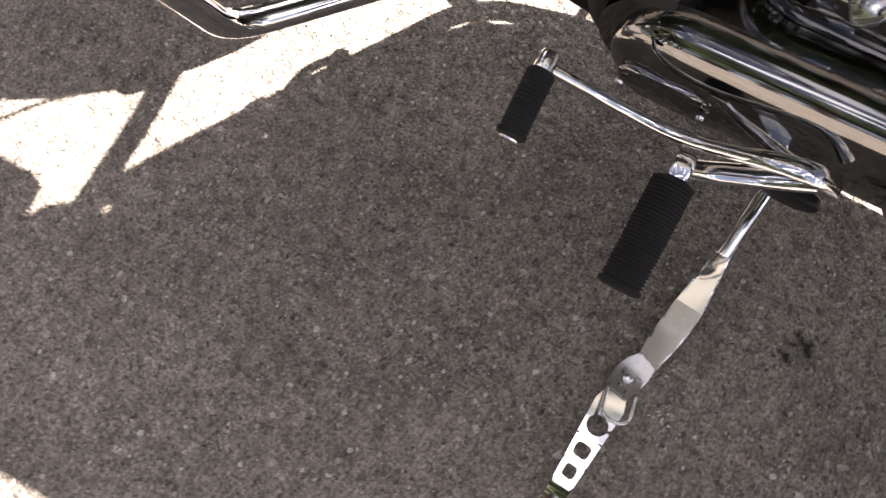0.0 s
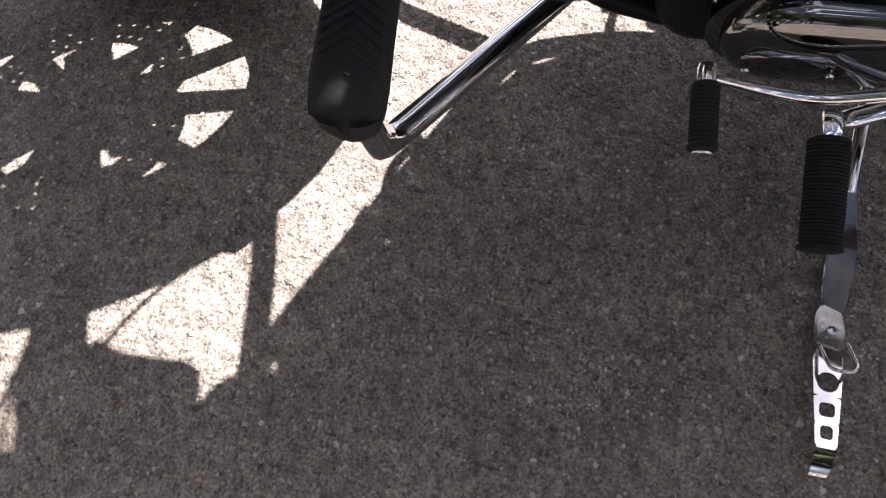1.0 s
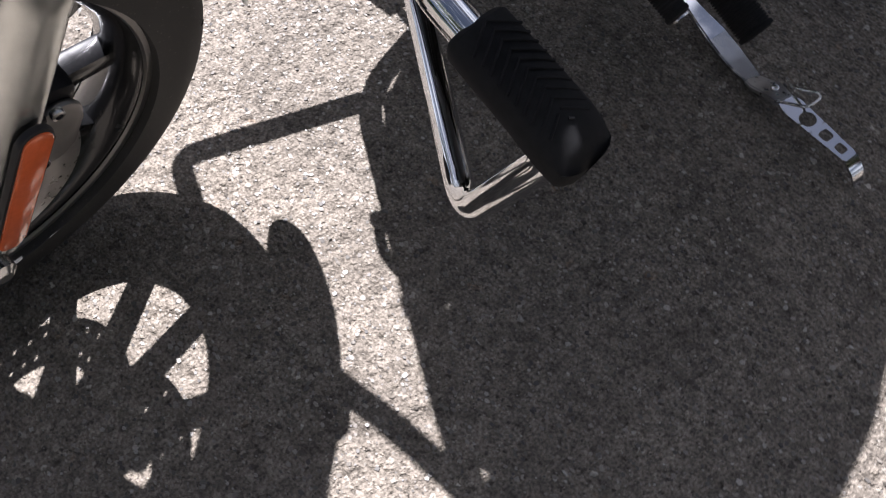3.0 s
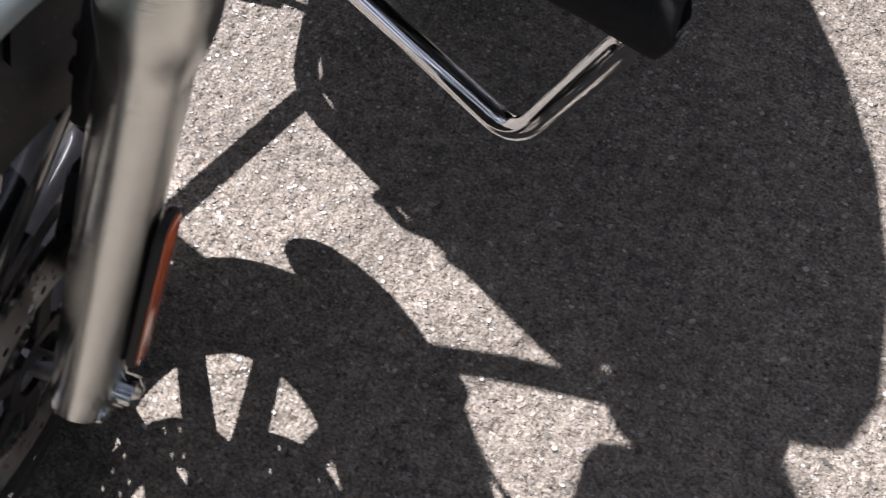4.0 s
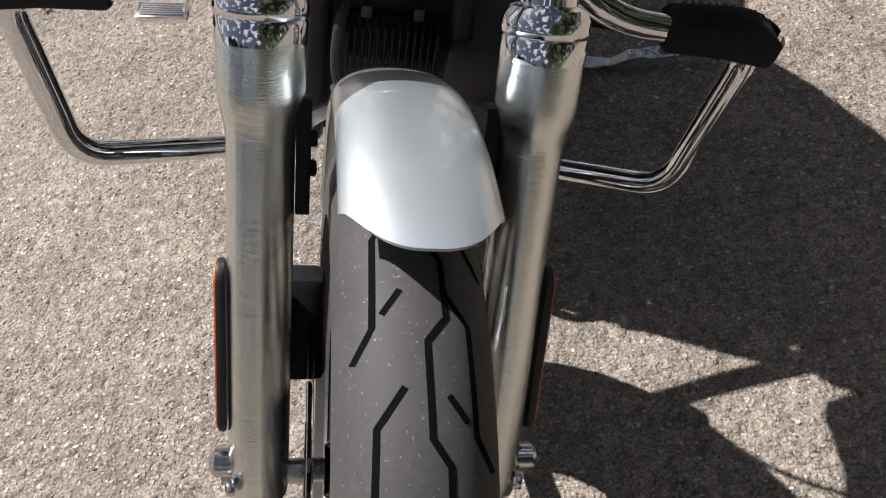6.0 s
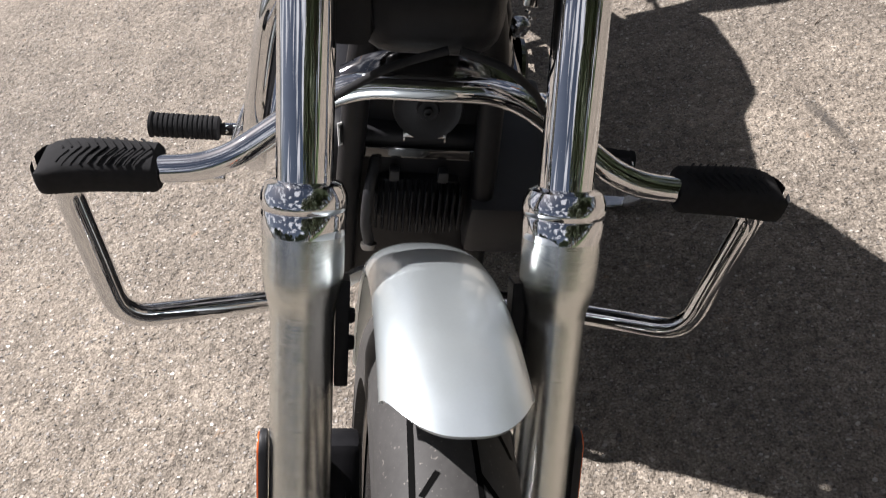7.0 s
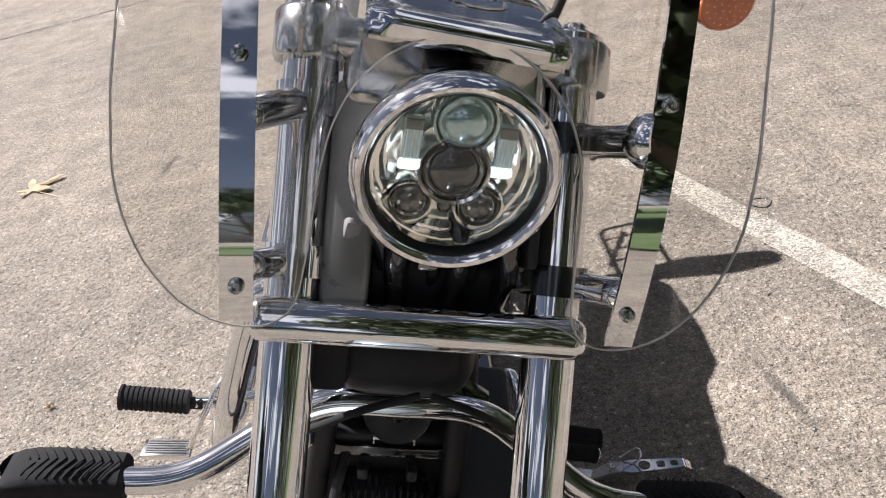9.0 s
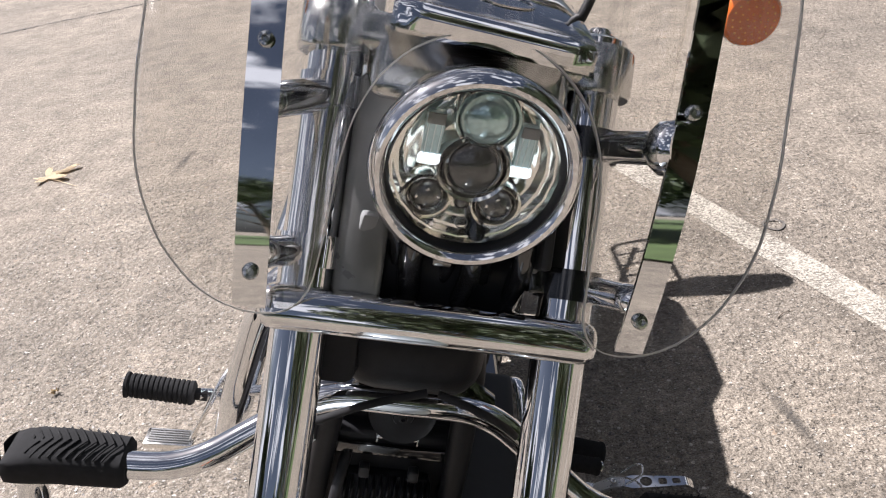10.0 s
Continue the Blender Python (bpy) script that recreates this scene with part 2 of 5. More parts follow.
# ---------------------------------------------------------------- ground
def asphalt_material():
    m = bpy.data.materials.new("weathered_asphalt")
    m.use_nodes = True
    t = m.node_tree
    N, K = t.nodes.new, t.links.new
    b = t.nodes["Principled BSDF"]
    co = N("ShaderNodeTexCoord")

    def noise_tex(scale, detail=4, rough=0.5):
        n = N("ShaderNodeTexNoise")
        n.inputs["Scale"].default_value, n.inputs["Detail"].default_value, n.inputs["Roughness"].default_value = scale, detail, rough
        K(co.outputs["Object"], n.inputs["Vector"])
        return n

    def ramp(fac, stops):
        r = N("ShaderNodeValToRGB")
        els = r.color_ramp.elements
        while len(els) < len(stops):
            els.new(0.5)
        for e, (p, c) in zip(els, stops):
            e.position, e.color = p, (*c, 1)
        K(fac, r.inputs["Fac"])
        return r

    def mix(fac, a, bb, kind="MIX"):
        x = N("ShaderNodeMix")
        x.data_type, x.blend_type = "RGBA", kind
        if isinstance(fac, float):
            x.inputs["Factor"].default_value = fac
        else:
            K(fac, x.inputs["Factor"])
        K(a, x.inputs["A"])
        K(bb, x.inputs["B"])
        return x.outputs["Result"]

    def calc(op, x, y, z=None):
        h = N("ShaderNodeMath")
        h.operation = op
        for k, v in enumerate((x, y, z)):
            if v is None:
                continue
            if isinstance(v, (int, float)):
                h.inputs[k].default_value = v
            else:
                K(v, h.inputs[k])
        return h.outputs[0]

    # a sandy binder with grit and pits, and chips of stone of many sizes and tints
    def chips(scale, jag, jag_scale, share, tints):
        warp = noise_tex(jag_scale, 1, 0.5)
        wv = N("ShaderNodeMix")
        wv.data_type = "VECTOR"
        wv.inputs["Factor"].default_value = jag
        K(co.outputs["Object"], wv.inputs["A"])
        K(warp.outputs["Color"], wv.inputs["B"])
        v = N("ShaderNodeTexVoronoi")
        v.inputs["Scale"].default_value = scale
        K(wv.outputs["Result"], v.inputs["Vector"])
        sep = N("ShaderNodeSeparateColor")
        K(v.outputs["Color"], sep.inputs["Color"])
        size = calc("MULTIPLY_ADD", sep.outputs["Green"], 0.62, share - 0.62)
        dome = calc("SUBTRACT", size, v.outputs["Distance"])
        cover = ramp(dome, [(0.0, (0, 0, 0)), (0.07, (1, 1, 1))]).outputs["Color"]
        rise = calc("MINIMUM", calc("MAXIMUM", dome, 0.0), 0.22)
        return cover, rise, ramp(sep.outputs["Red"], tints).outputs["Color"]

    grit = noise_tex(230, 3, 0.5)
    col = ramp(grit.outputs["Fac"], [(0.28, (0.095, 0.083, 0.070)), (0.43, (0.175, 0.154, 0.130)), (0.57, (0.250, 0.222, 0.188)), (0.74, (0.36, 0.324, 0.278))]).outputs["Color"]
    c2, r2, t2 = chips(210, 0.005, 260, 0.50, [(0.0, (0.09, 0.082, 0.073)), (0.35, (0.18, 0.160, 0.135)), (0.7, (0.285, 0.254, 0.214)), (0.9, (0.335, 0.304, 0.260)), (1.0, (0.41, 0.378, 0.33))])
    c1, r1, t1 = chips(100, 0.008, 150, 0.50, [(0.0, (0.10, 0.091, 0.080)), (0.3, (0.195, 0.172, 0.143)), (0.6, (0.285, 0.253, 0.212)), (0.85, (0.34, 0.308, 0.262)), (0.94, (0.40, 0.37, 0.325)), (1.0, (0.58, 0.55, 0.50))])
    col = mix(c2, col, t2)
    col = mix(c1, col, t1)
    fine = noise_tex(620, 2, 0.5)
    fr = ramp(fine.outputs["Fac"], [(0.30, (0.86, 0.86, 0.86)), (0.68, (1.09, 1.085, 1.08))])
    col = mix(0.85, col, fr.outputs["Color"], "MULTIPLY")
    # hollows get their shade in the base colour, where the relief dips
    pits = noise_tex(105, 4, 0.6)
    pr = ramp(pits.outputs["Fac"], [(0.32, (0.36, 0.34, 0.32)), (0.41, (1, 1, 1))])
    col = mix(0.9, col, pr.outputs["Color"], "MULTIPLY")
    dents = noise_tex(38, 4, 0.6)
    dr = ramp(dents.outputs["Fac"], [(0.31, (0.50, 0.48, 0.46)), (0.40, (1, 1, 1))])
    col = mix(0.8, col, dr.outputs["Color"], "MULTIPLY")
    clods = noise_tex(50, 4, 0.6)
    cr = ramp(clods.outputs["Fac"], [(0.33, (0.68, 0.67, 0.66)), (0.64, (1.27, 1.26, 1.25))])
    col = mix(1.0, col, cr.outputs["Color"], "MULTIPLY")
    blot = noise_tex(7, 5, 0.6)
    br = ramp(blot.outputs["Fac"], [(0.3, (0.72, 0.71, 0.70)), (0.7, (1.18, 1.17, 1.15))])
    col = mix(1.0, col, br.outputs["Color"], "MULTIPLY")
    wide = noise_tex(1.1, 4, 0.55)
    wr = ramp(wide.outputs["Fac"], [(0.30, (0.80, 0.80, 0.80)), (0.62, (1.10, 1.09, 1.07))])
    col = mix(1.0, col, wr.outputs["Color"], "MULTIPLY")
    rust = noise_tex(28, 3, 0.5)
    rust_r = ramp(rust.outputs["Fac"], [(0.68, (1, 1, 1)), (0.76, (1.15, 0.82, 0.58))])
    col = mix(0.5, col, rust_r.outputs["Color"], "MULTIPLY")
    K(col, b.inputs["Base Color"])
    b.inputs["Roughness"].default_value = 0.82
    b.inputs["Specular IOR Level"].default_value = 0.35
    lumps = noise_tex(70, 3, 0.55)
    high = calc("MULTIPLY", grit.outputs["Fac"], 0.42)
    high = calc("MULTIPLY_ADD", lumps.outputs["Fac"], 2.7, high)
    high = calc("MULTIPLY_ADD", dents.outputs["Fac"], 4.2, high)
    high = calc("MULTIPLY_ADD", fine.outputs["Fac"], 0.15, high)
    high = calc("MULTIPLY_ADD", pr.outputs["Color"], 0.45, high)
    high = calc("MULTIPLY_ADD", r1, 2.6, high)
    high = calc("MULTIPLY_ADD", r2, 1.0, high)
    bp = N("ShaderNodeBump")
    bp.inputs["Strength"].default_value, bp.inputs["Distance"].default_value = 1.0, 0.0034
    K(high, bp.inputs["Height"])
    K(bp.outputs["Normal"], b.inputs["Normal"])
    return m


ASPHALT = asphalt_material()
bm = bmesh.new()
bmesh.ops.create_grid(bm, x_segments=40, y_segments=40, size=300)
ground = part("ground", bm, ASPHALT)
tagged(ground, "weathered grey-tan asphalt car park with exposed aggregate", "ground", kind="structure")


def chip_material():
    """Weathered stone, each chip with its own tint."""
    m = material("stone_chip", (0.3, 0.3, 0.3), 0.48, 0.0, 0.1, 300, rough_vary=0.15)
    t = m.node_tree
    b = t.nodes["Principled BSDF"]
    geo, r, mx = t.nodes.new("ShaderNodeNewGeometry"), t.nodes.new("ShaderNodeValToRGB"), t.nodes.new("ShaderNodeMix")
    els = r.color_ramp.elements
    while len(els) < 5:
        els.new(0.5)
    for e, (p, c) in zip(els, [(0.0, (0.07, 0.064, 0.058)), (0.35, (0.17, 0.152, 0.13)), (0.65, (0.26, 0.232, 0.198)), (0.88, (0.33, 0.299, 0.256)), (1.0, (0.44, 0.41, 0.365))]):
        e.position, e.color = p, (*c, 1)
    t.links.new(geo.outputs["Random Per Island"], r.inputs["Fac"])
    n = t.nodes.new("ShaderNodeTexNoise")
    n.inputs["Scale"].default_value, n.inputs["Detail"].default_value = 700, 5
    co = t.nodes.new("ShaderNodeTexCoord")
    t.links.new(co.outputs["Object"], n.inputs["Vector"])
    f = t.nodes.new("ShaderNodeMapRange")
    f.inputs["From Min"].default_value, f.inputs["From Max"].default_value = 0.3, 0.7
    f.inputs["To Min"].default_value, f.inputs["To Max"].default_value = 0.7, 1.15
    t.links.new(n.outputs["Fac"], f.inputs["Value"])
    mx.data_type, mx.blend_type = "RGBA", "MULTIPLY"
    mx.inputs["Factor"].default_value = 1.0
    t.links.new(r.outputs["Color"], mx.inputs["A"])
    t.links.new(f.outputs["Result"], mx.inputs["B"])
    t.links.new(mx.outputs["Result"], b.inputs["Base Color"])
    return m


def stone_chips(count):
    """Angular chips of the worn surface that stand a little proud of the binder, each tilted its own way."""
    rnd = random.Random(77)
    verts, faces = [], []
    for _ in range(count):
        x, y = rnd.uniform(-1.3, 1.5), rnd.uniform(-0.8, 2.4)
        size = 0.0015 + 0.0036 * rnd.random() ** 2.2
        tall, turn, n = size * rnd.uniform(0.10, 0.38), rnd.uniform(0, 6.28), rnd.choice((4, 5, 5, 6))
        long = rnd.uniform(0.5, 1.0)
        tilt, way = rnd.uniform(0.0, 0.45), rnd.uniform(0, 6.28)
        gx, gy = tilt * math.cos(way), tilt * math.sin(way)
        jag = [rnd.uniform(0.65, 1.15) for _ in range(n)]
        k = len(verts)
        for level, h in ((1.0, -0.0015), (0.82, tall)):
            for i in range(n):
                q = 2 * math.pi * i / n + turn
                u, v = size * level * jag[i] * math.cos(q), size * level * jag[i] * long * math.sin(q)
                verts.append((x + u, y + v, h if h < 0 else max(0.0002, h + gx * u + gy * v)))
        for i in range(n):
            j = (i + 1) % n
            faces.append((k + i, k + j, k + n + j, k + n + i))
        faces.append(tuple(k + n + i for i in range(n)))
    me = bpy.data.meshes.new("stone_chips")
    me.from_pydata(verts, [], faces)
    me.materials.append(chip_material())
    ob = new("stone_chips", me)
    return tagged(ob, "small pale and dark stone chips standing proud of the asphalt", "gravel", kind="stuff")


stone_chips(85000)


def paint_material():
    """Thin, worn road paint: where it is gone the asphalt shows."""
    m = bpy.data.materials.new("worn_road_paint")
    m.use_nodes = True
    t = m.node_tree
    b = t.nodes["Principled BSDF"]
    out = t.nodes["Material Output"]
    co = t.nodes.new("ShaderNodeTexCoord")
    n, n2 = t.nodes.new("ShaderNodeTexNoise"), t.nodes.new("ShaderNodeTexNoise")
    n.inputs["Scale"].default_value, n.inputs["Detail"].default_value = 170, 7
    n2.inputs["Scale"].default_value = 9
    a = t.nodes.new("ShaderNodeMath")
    a.operation = "MULTIPLY_ADD"
    a.inputs[1].default_value = 0.35
    r = t.nodes.new("ShaderNodeValToRGB")
    r.color_ramp.elements[0].position, r.color_ramp.elements[1].position = 0.46, 0.80
    for k in (n, n2):
        t.links.new(co.outputs["Object"], k.inputs["Vector"])
    t.links.new(n2.outputs["Fac"], a.inputs[0])
    t.links.new(n.outputs["Fac"], a.inputs[2])
    t.links.new(a.outputs[0], r.inputs["Fac"])
    clear = t.nodes.new("ShaderNodeBsdfTransparent")
    mx = t.nodes.new("ShaderNodeMixShader")
    t.links.new(r.outputs["Color"], mx.inputs["Fac"])
    t.links.new(clear.outputs[0], mx.inputs[1])
    t.links.new(b.outputs[0], mx.inputs[2])
    t.links.new(mx.outputs[0], out.inputs["Surface"])
    b.inputs["Base Color"].default_value = (0.37, 0.34, 0.29, 1)
    b.inputs["Roughness"].default_value = 0.75
    return m


bm = bmesh.new()
n = 60
for i in range(n + 1):
    y = -0.5 + 6.5 * i / n
    x = 1.270 - 0.375 * (y - 1.03)
    for side in (-0.055, 0.055):
        bm.verts.new((x + side + 0.006 * noise.noise((y * 9, side * 50, 0)), y, 0.003))
bm.verts.ensure_lookup_table()
for i in range(n):
    bm.faces.new([bm.verts[2 * i + k] for k in (0, 1, 3, 2)])
line_paint = part("painted_line", bm, paint_material(), smooth=0)
tagged(line_paint, "worn white parking bay line painted on the asphalt", "road marking", kind="structure")


def leaf(at, size, turn):
    """A dry lobed leaf, curled, with its stalk."""
    bm = bmesh.new()
    pts = []
    for k in range(40):
        a = 2 * math.pi * k / 40
        lobe = (0.25 + 0.75 * abs(math.cos(2.5 * a)) ** 2.6) * (0.72 + 0.28 * math.cos(a + 0.4))
        pts.append((size * lobe * math.cos(a), size * 0.8 * lobe * math.sin(a)))
    mid = bm.verts.new((0, 0, 0.012))
    vs = [bm.verts.new((x, y, 0.012 + 0.25 * abs(x) * abs(y) / size + 0.006 * math.sin(9 * x / size))) for x, y in pts]
    for a, b in zip(vs, vs[1:] + vs[:1]):
        bm.faces.new((mid, a, b))
    bmesh.ops.solidify(bm, geom=list(bm.faces), thickness=0.0008)
    tube([(0, -size * 0.3, 0.012), (size * 0.2, -size, 0.006), (size * 0.3, -size * 1.4, 0.004)], 0.0012, 6, 0.01, bm)
    ob = part("dry_leaf", bm, LEAF_DRY)
    ob.matrix_world = pose(at[0], at[1], -0.002, 0, 0, turn)
    return tagged(ob, "dry tan lobed leaf lying curled on the asphalt", "leaf", "fallen leaves")


leaf((-1.455, 2.640), 0.150, 40)
leaf((-0.805, 1.08), 0.018, 250)

# ---------------------------------------------------------------- the motorcycle
LEAN = 16.5
bike = new("motorcycle")
bike.matrix_world = pose(0.018, 0, 0, 0, LEAN, 0)
tagged(bike, "silver and chrome cruiser motorcycle with clear windshield, leaning on its kickstand", "motorcycle")
BIKE_INV = bike.matrix_world.inverted()


def own(p):
    """A place in the world as the leaning motorcycle has it."""
    return BIKE_INV @ Vector(p)


SX = -0.008
RAKE = 29.5
FORK = Matrix.Translation((SX, -0.15, 0.70)) @ pose(0, 0, 0, -RAKE, 0, 0)  # z up along the fork, y to the rear


def fk(x, y, z):
    return FORK @ Vector((x, y, z))


STEER_AT = FORK @ Vector((0, 0.055, 0))
STEER = Matrix.Translation(STEER_AT) @ Matrix.Rotation(radians(3.0), 4, FORK.to_3x3() @ Vector((0, 0, 1))) @ Matrix.Translation(-STEER_AT)  # turned to its left


AXLE = Vector((SX, -0.352, 0.335))
R_TYRE = 0.330
WHEEL = axes(AXLE, (1, 0, 0), (0, 1, 0))


def wheel(name, at, radius, half, rim_r, spokes, label):
    """A cast wheel: rim and spokes, with tyre, grooves, discs and hub as parts of it."""
    m = axes(at, (1, 0, 0), (0, 1, 0))
    bm = lathe([(rim_r, -half * 0.72), (rim_r + 0.010, -half * 0.76), (rim_r + 0.010, -half * 0.62), (rim_r - 0.008, -half * 0.5), (rim_r - 0.016, 0), (rim_r - 0.008, half * 0.5), (rim_r + 0.010, half * 0.62), (rim_r + 0.010, half * 0.76), (rim_r, half * 0.72), (rim_r - 0.014, half * 0.55), (rim_r - 0.024, 0.01), (rim_r - 0.024, -0.01), (rim_r - 0.014, -half * 0.55)], m, 72, caps=False, loop=True)
    arms = []
    for k in range(spokes):
        a = 2 * math.pi * (k + 0.638) / spokes
        u, v = Vector((math.cos(a), math.sin(a))), Vector((-math.sin(a), math.cos(a)))
        w0, w1 = 0.018, 0.010
        out = [u * 0.03 + v * w0, u * (rim_r - 0.02) + v * w1 * 1.25, u * (rim_r - 0.02) - v * w1 * 1.25, u * 0.03 - v * w0]
        arms.append(prism([(p.x, p.y) for p in out], 0.030, m, 0.006, 2))
    hub = lathe([(0.0001, -half * 0.9), (0.024, -half * 0.9), (0.036, -half * 0.6), (0.036, half * 0.6), (0.024, half * 0.9), (0.0001, half * 0.9)], m, 32, caps=False)
    rim = part(name, bm, BLACK_PAINT, bike, label)
    part("hub", hub, BLACK_PAINT, rim, "black wheel hub")
    for arm in arms:
        part("spoke", arm, BLACK_PAINT, rim)
    for s in (-1, 1):
        lip = lathe([(rim_r + 0.0115, s * half * 0.60), (rim_r + 0.0125, s * half * 0.74), (rim_r + 0.0095, s * half * 0.79), (rim_r - 0.003, s * half * 0.76), (rim_r - 0.005, s * half * 0.70)], m, 72, caps=False)
        part("rim_lip", lip, CAST, rim, "bright machined rim lip")
    prof = []
    steps = 26
    for k in range(steps + 1):
        a = math.pi * (k / steps - 0.5)
        h = half * math.sin(a)
        prof.append((rim_r + 0.004 + (radius - rim_r - 0.004) * max(0.0, math.cos(a)) ** 0.62, h * (1.0 if abs(math.cos(a)) > 0.2 else 0.97)))
    bm = lathe(prof + [(rim_r + 0.002, half * 0.6), (rim_r + 0.002, -half * 0.6)], m, 128, caps=False, loop=True)
    part("tyre", bm, TYRE, rim, "black road tyre with zigzag tread grooves")
    return rim, prof


front_wheel, tyre_profile = wheel("front_wheel", AXLE, R_TYRE, 0.056, 0.242, 11, "black cast alloy front wheel with a bright lip")


def tread(rim, at, radius, prof, repeats):
    """Grooves in the tread: dark zigzag bands, groove shade put into colour, that follow the tyre's crown, one object
    each.
    """
    hs = [p[1] for p in prof]
    rs = [p[0] for p in prof]

    def spot(h, ang, lift):
        r = float(np.interp(h, hs, rs)) + lift
        return Vector((h, -r * math.sin(ang), r * math.cos(ang)))

    def band(pts, w):
        fine = []
        for (h0, s0), (h1, s1) in zip(pts, pts[1:]):
            fine += [(h0 + (h1 - h0) * k / 6, s0 + (s1 - s0) * k / 6) for k in range(6)]
        fine.append(pts[-1])
        bm = bmesh.new()
        rows = []
        for i, (h, s) in enumerate(fine):
            h0, s0 = fine[max(i - 1, 0)]
            h1, s1 = fine[min(i + 1, len(fine) - 1)]
            way = Vector((h1 - h0, s1 - s0)).normalized()
            nrm = Vector((-way.y, way.x)) * w / 2
            rows.append([bm.verts.new(spot(h + q * nrm.x, (s + q * nrm.y) / radius, 0.0005)) for q in (-1, 1)])
        for p, q in zip(rows, rows[1:]):
            bm.faces.new((p[0], p[1], q[1], q[0]))
        me = bpy.data.meshes.new("tread_groove")
        bm.to_mesh(me)
        bm.free()
        me.materials.append(GROOVE)
        return me

    pitch = 2 * math.pi * radius / repeats
    mid = [(-0.006, -0.50 * pitch), (-0.005, -0.14 * pitch), (0.006, -0.02 * pitch), (0.007, 0.30 * pitch), (-0.006, 0.42 * pitch), (-0.006, 0.50 * pitch)]
    side = [((0.013, -0.40 * pitch), (0.030, -0.22 * pitch), (0.032, 0.30 * pitch), (0.044, 0.46 * pitch)), ((0.014, 0.12 * pitch), (0.026, 0.24 * pitch))]
    kinds = [(band([(h + 0.008, q) for h, q in mid], 0.0044), 0.0)]
    kinds += [(band([(-h, s) for h, s in line], 0.0042), 0.03) for line in side]
    kinds += [(band(list(line), 0.0042), 0.55) for line in side]
    for k in range(repeats):
        for me, shift in kinds:
            ob = new("tread_groove", me)
            ob.parent = rim
            ob.matrix_basis = Matrix.Translation(at) @ Matrix.Rotation(2 * math.pi * (k + shift) / repeats, 4, "X")


tread(front_wheel, AXLE, R_TYRE, tyre_profile, 15)


def brake_disc(rim, x, label="drilled steel brake disc"):
    """A disc drilled through by two rows of holes, on a spider."""
    m = axes(AXLE + Vector((x, 0, 0)), (1, 0, 0), (0, 1, 0))
    bm = bmesh.new()
    cells, edges = 36, (0.088, 0.114, 0.140)
    for row in (0, 1):
        r0, r1 = edges[row], edges[row + 1]
        for k in range(cells):
            a0, a1 = 2 * math.pi * (k + 0.5 * row) / cells, 2 * math.pi * (k + 1 + 0.5 * row) / cells
            am, rm = (a0 + a1) / 2, (r0 + r1) / 2
            rim_pts = [(r0, a0), (r0, am), (r0, a1), (rm, a1), (r1, a1), (r1, am), (r1, a0), (rm, a0)]
            rim_pts = [(r * math.cos(a), r * math.sin(a)) for r, a in rim_pts]
            mid = Vector((rm * math.cos(am), rm * math.sin(am)))
            hole = [mid + (Vector(p) - mid).normalized() * 0.0042 for p in rim_pts]
            for h in (-0.0025, 0.0025):
                vo = [bm.verts.new(m @ Vector((*p, h))) for p in rim_pts]
                vi = [bm.verts.new(m @ Vector((*p, h))) for p in hole]
                for i in range(8):
                    bm.faces.new((vo[i], vo[(i + 1) % 8], vi[(i + 1) % 8], vi[i]))
    bmesh.ops.remove_doubles(bm, verts=bm.verts, dist=0.00005)
    disc = part("brake_disc", bm, STEEL, rim, label, 30)
    spider = lathe([(0.03, -0.003), (0.045, -0.003), (0.045, 0.003), (0.03, 0.003)], m, 32, caps=False, loop=True)
    for k in range(6):
        a = 2 * math.pi * k / 6
        u, v = Vector((math.cos(a), math.sin(a))), Vector((-math.sin(a), math.cos(a)))
        out = [u * 0.040 + v * 0.012, u * 0.092 + v * 0.008, u * 0.092 - v * 0.008, u * 0.040 - v * 0.012]
        part("carrier_arm", prism([(p.x, p.y) for p in out], 0.0045, m, 0.001, 1), BLACK_METAL, rim)
    part("disc_spider", spider, BLACK_METAL, rim, "dark disc carrier")
    return disc


for side in (-1, 1):
    brake_disc(front_wheel, side * 0.066)
part("axle", lathe([(0.0001, -0.145), (0.012, -0.145), (0.012, 0.145), (0.0001, 0.145)], WHEEL, 16, caps=False), STEEL, front_wheel, "steel front axle")


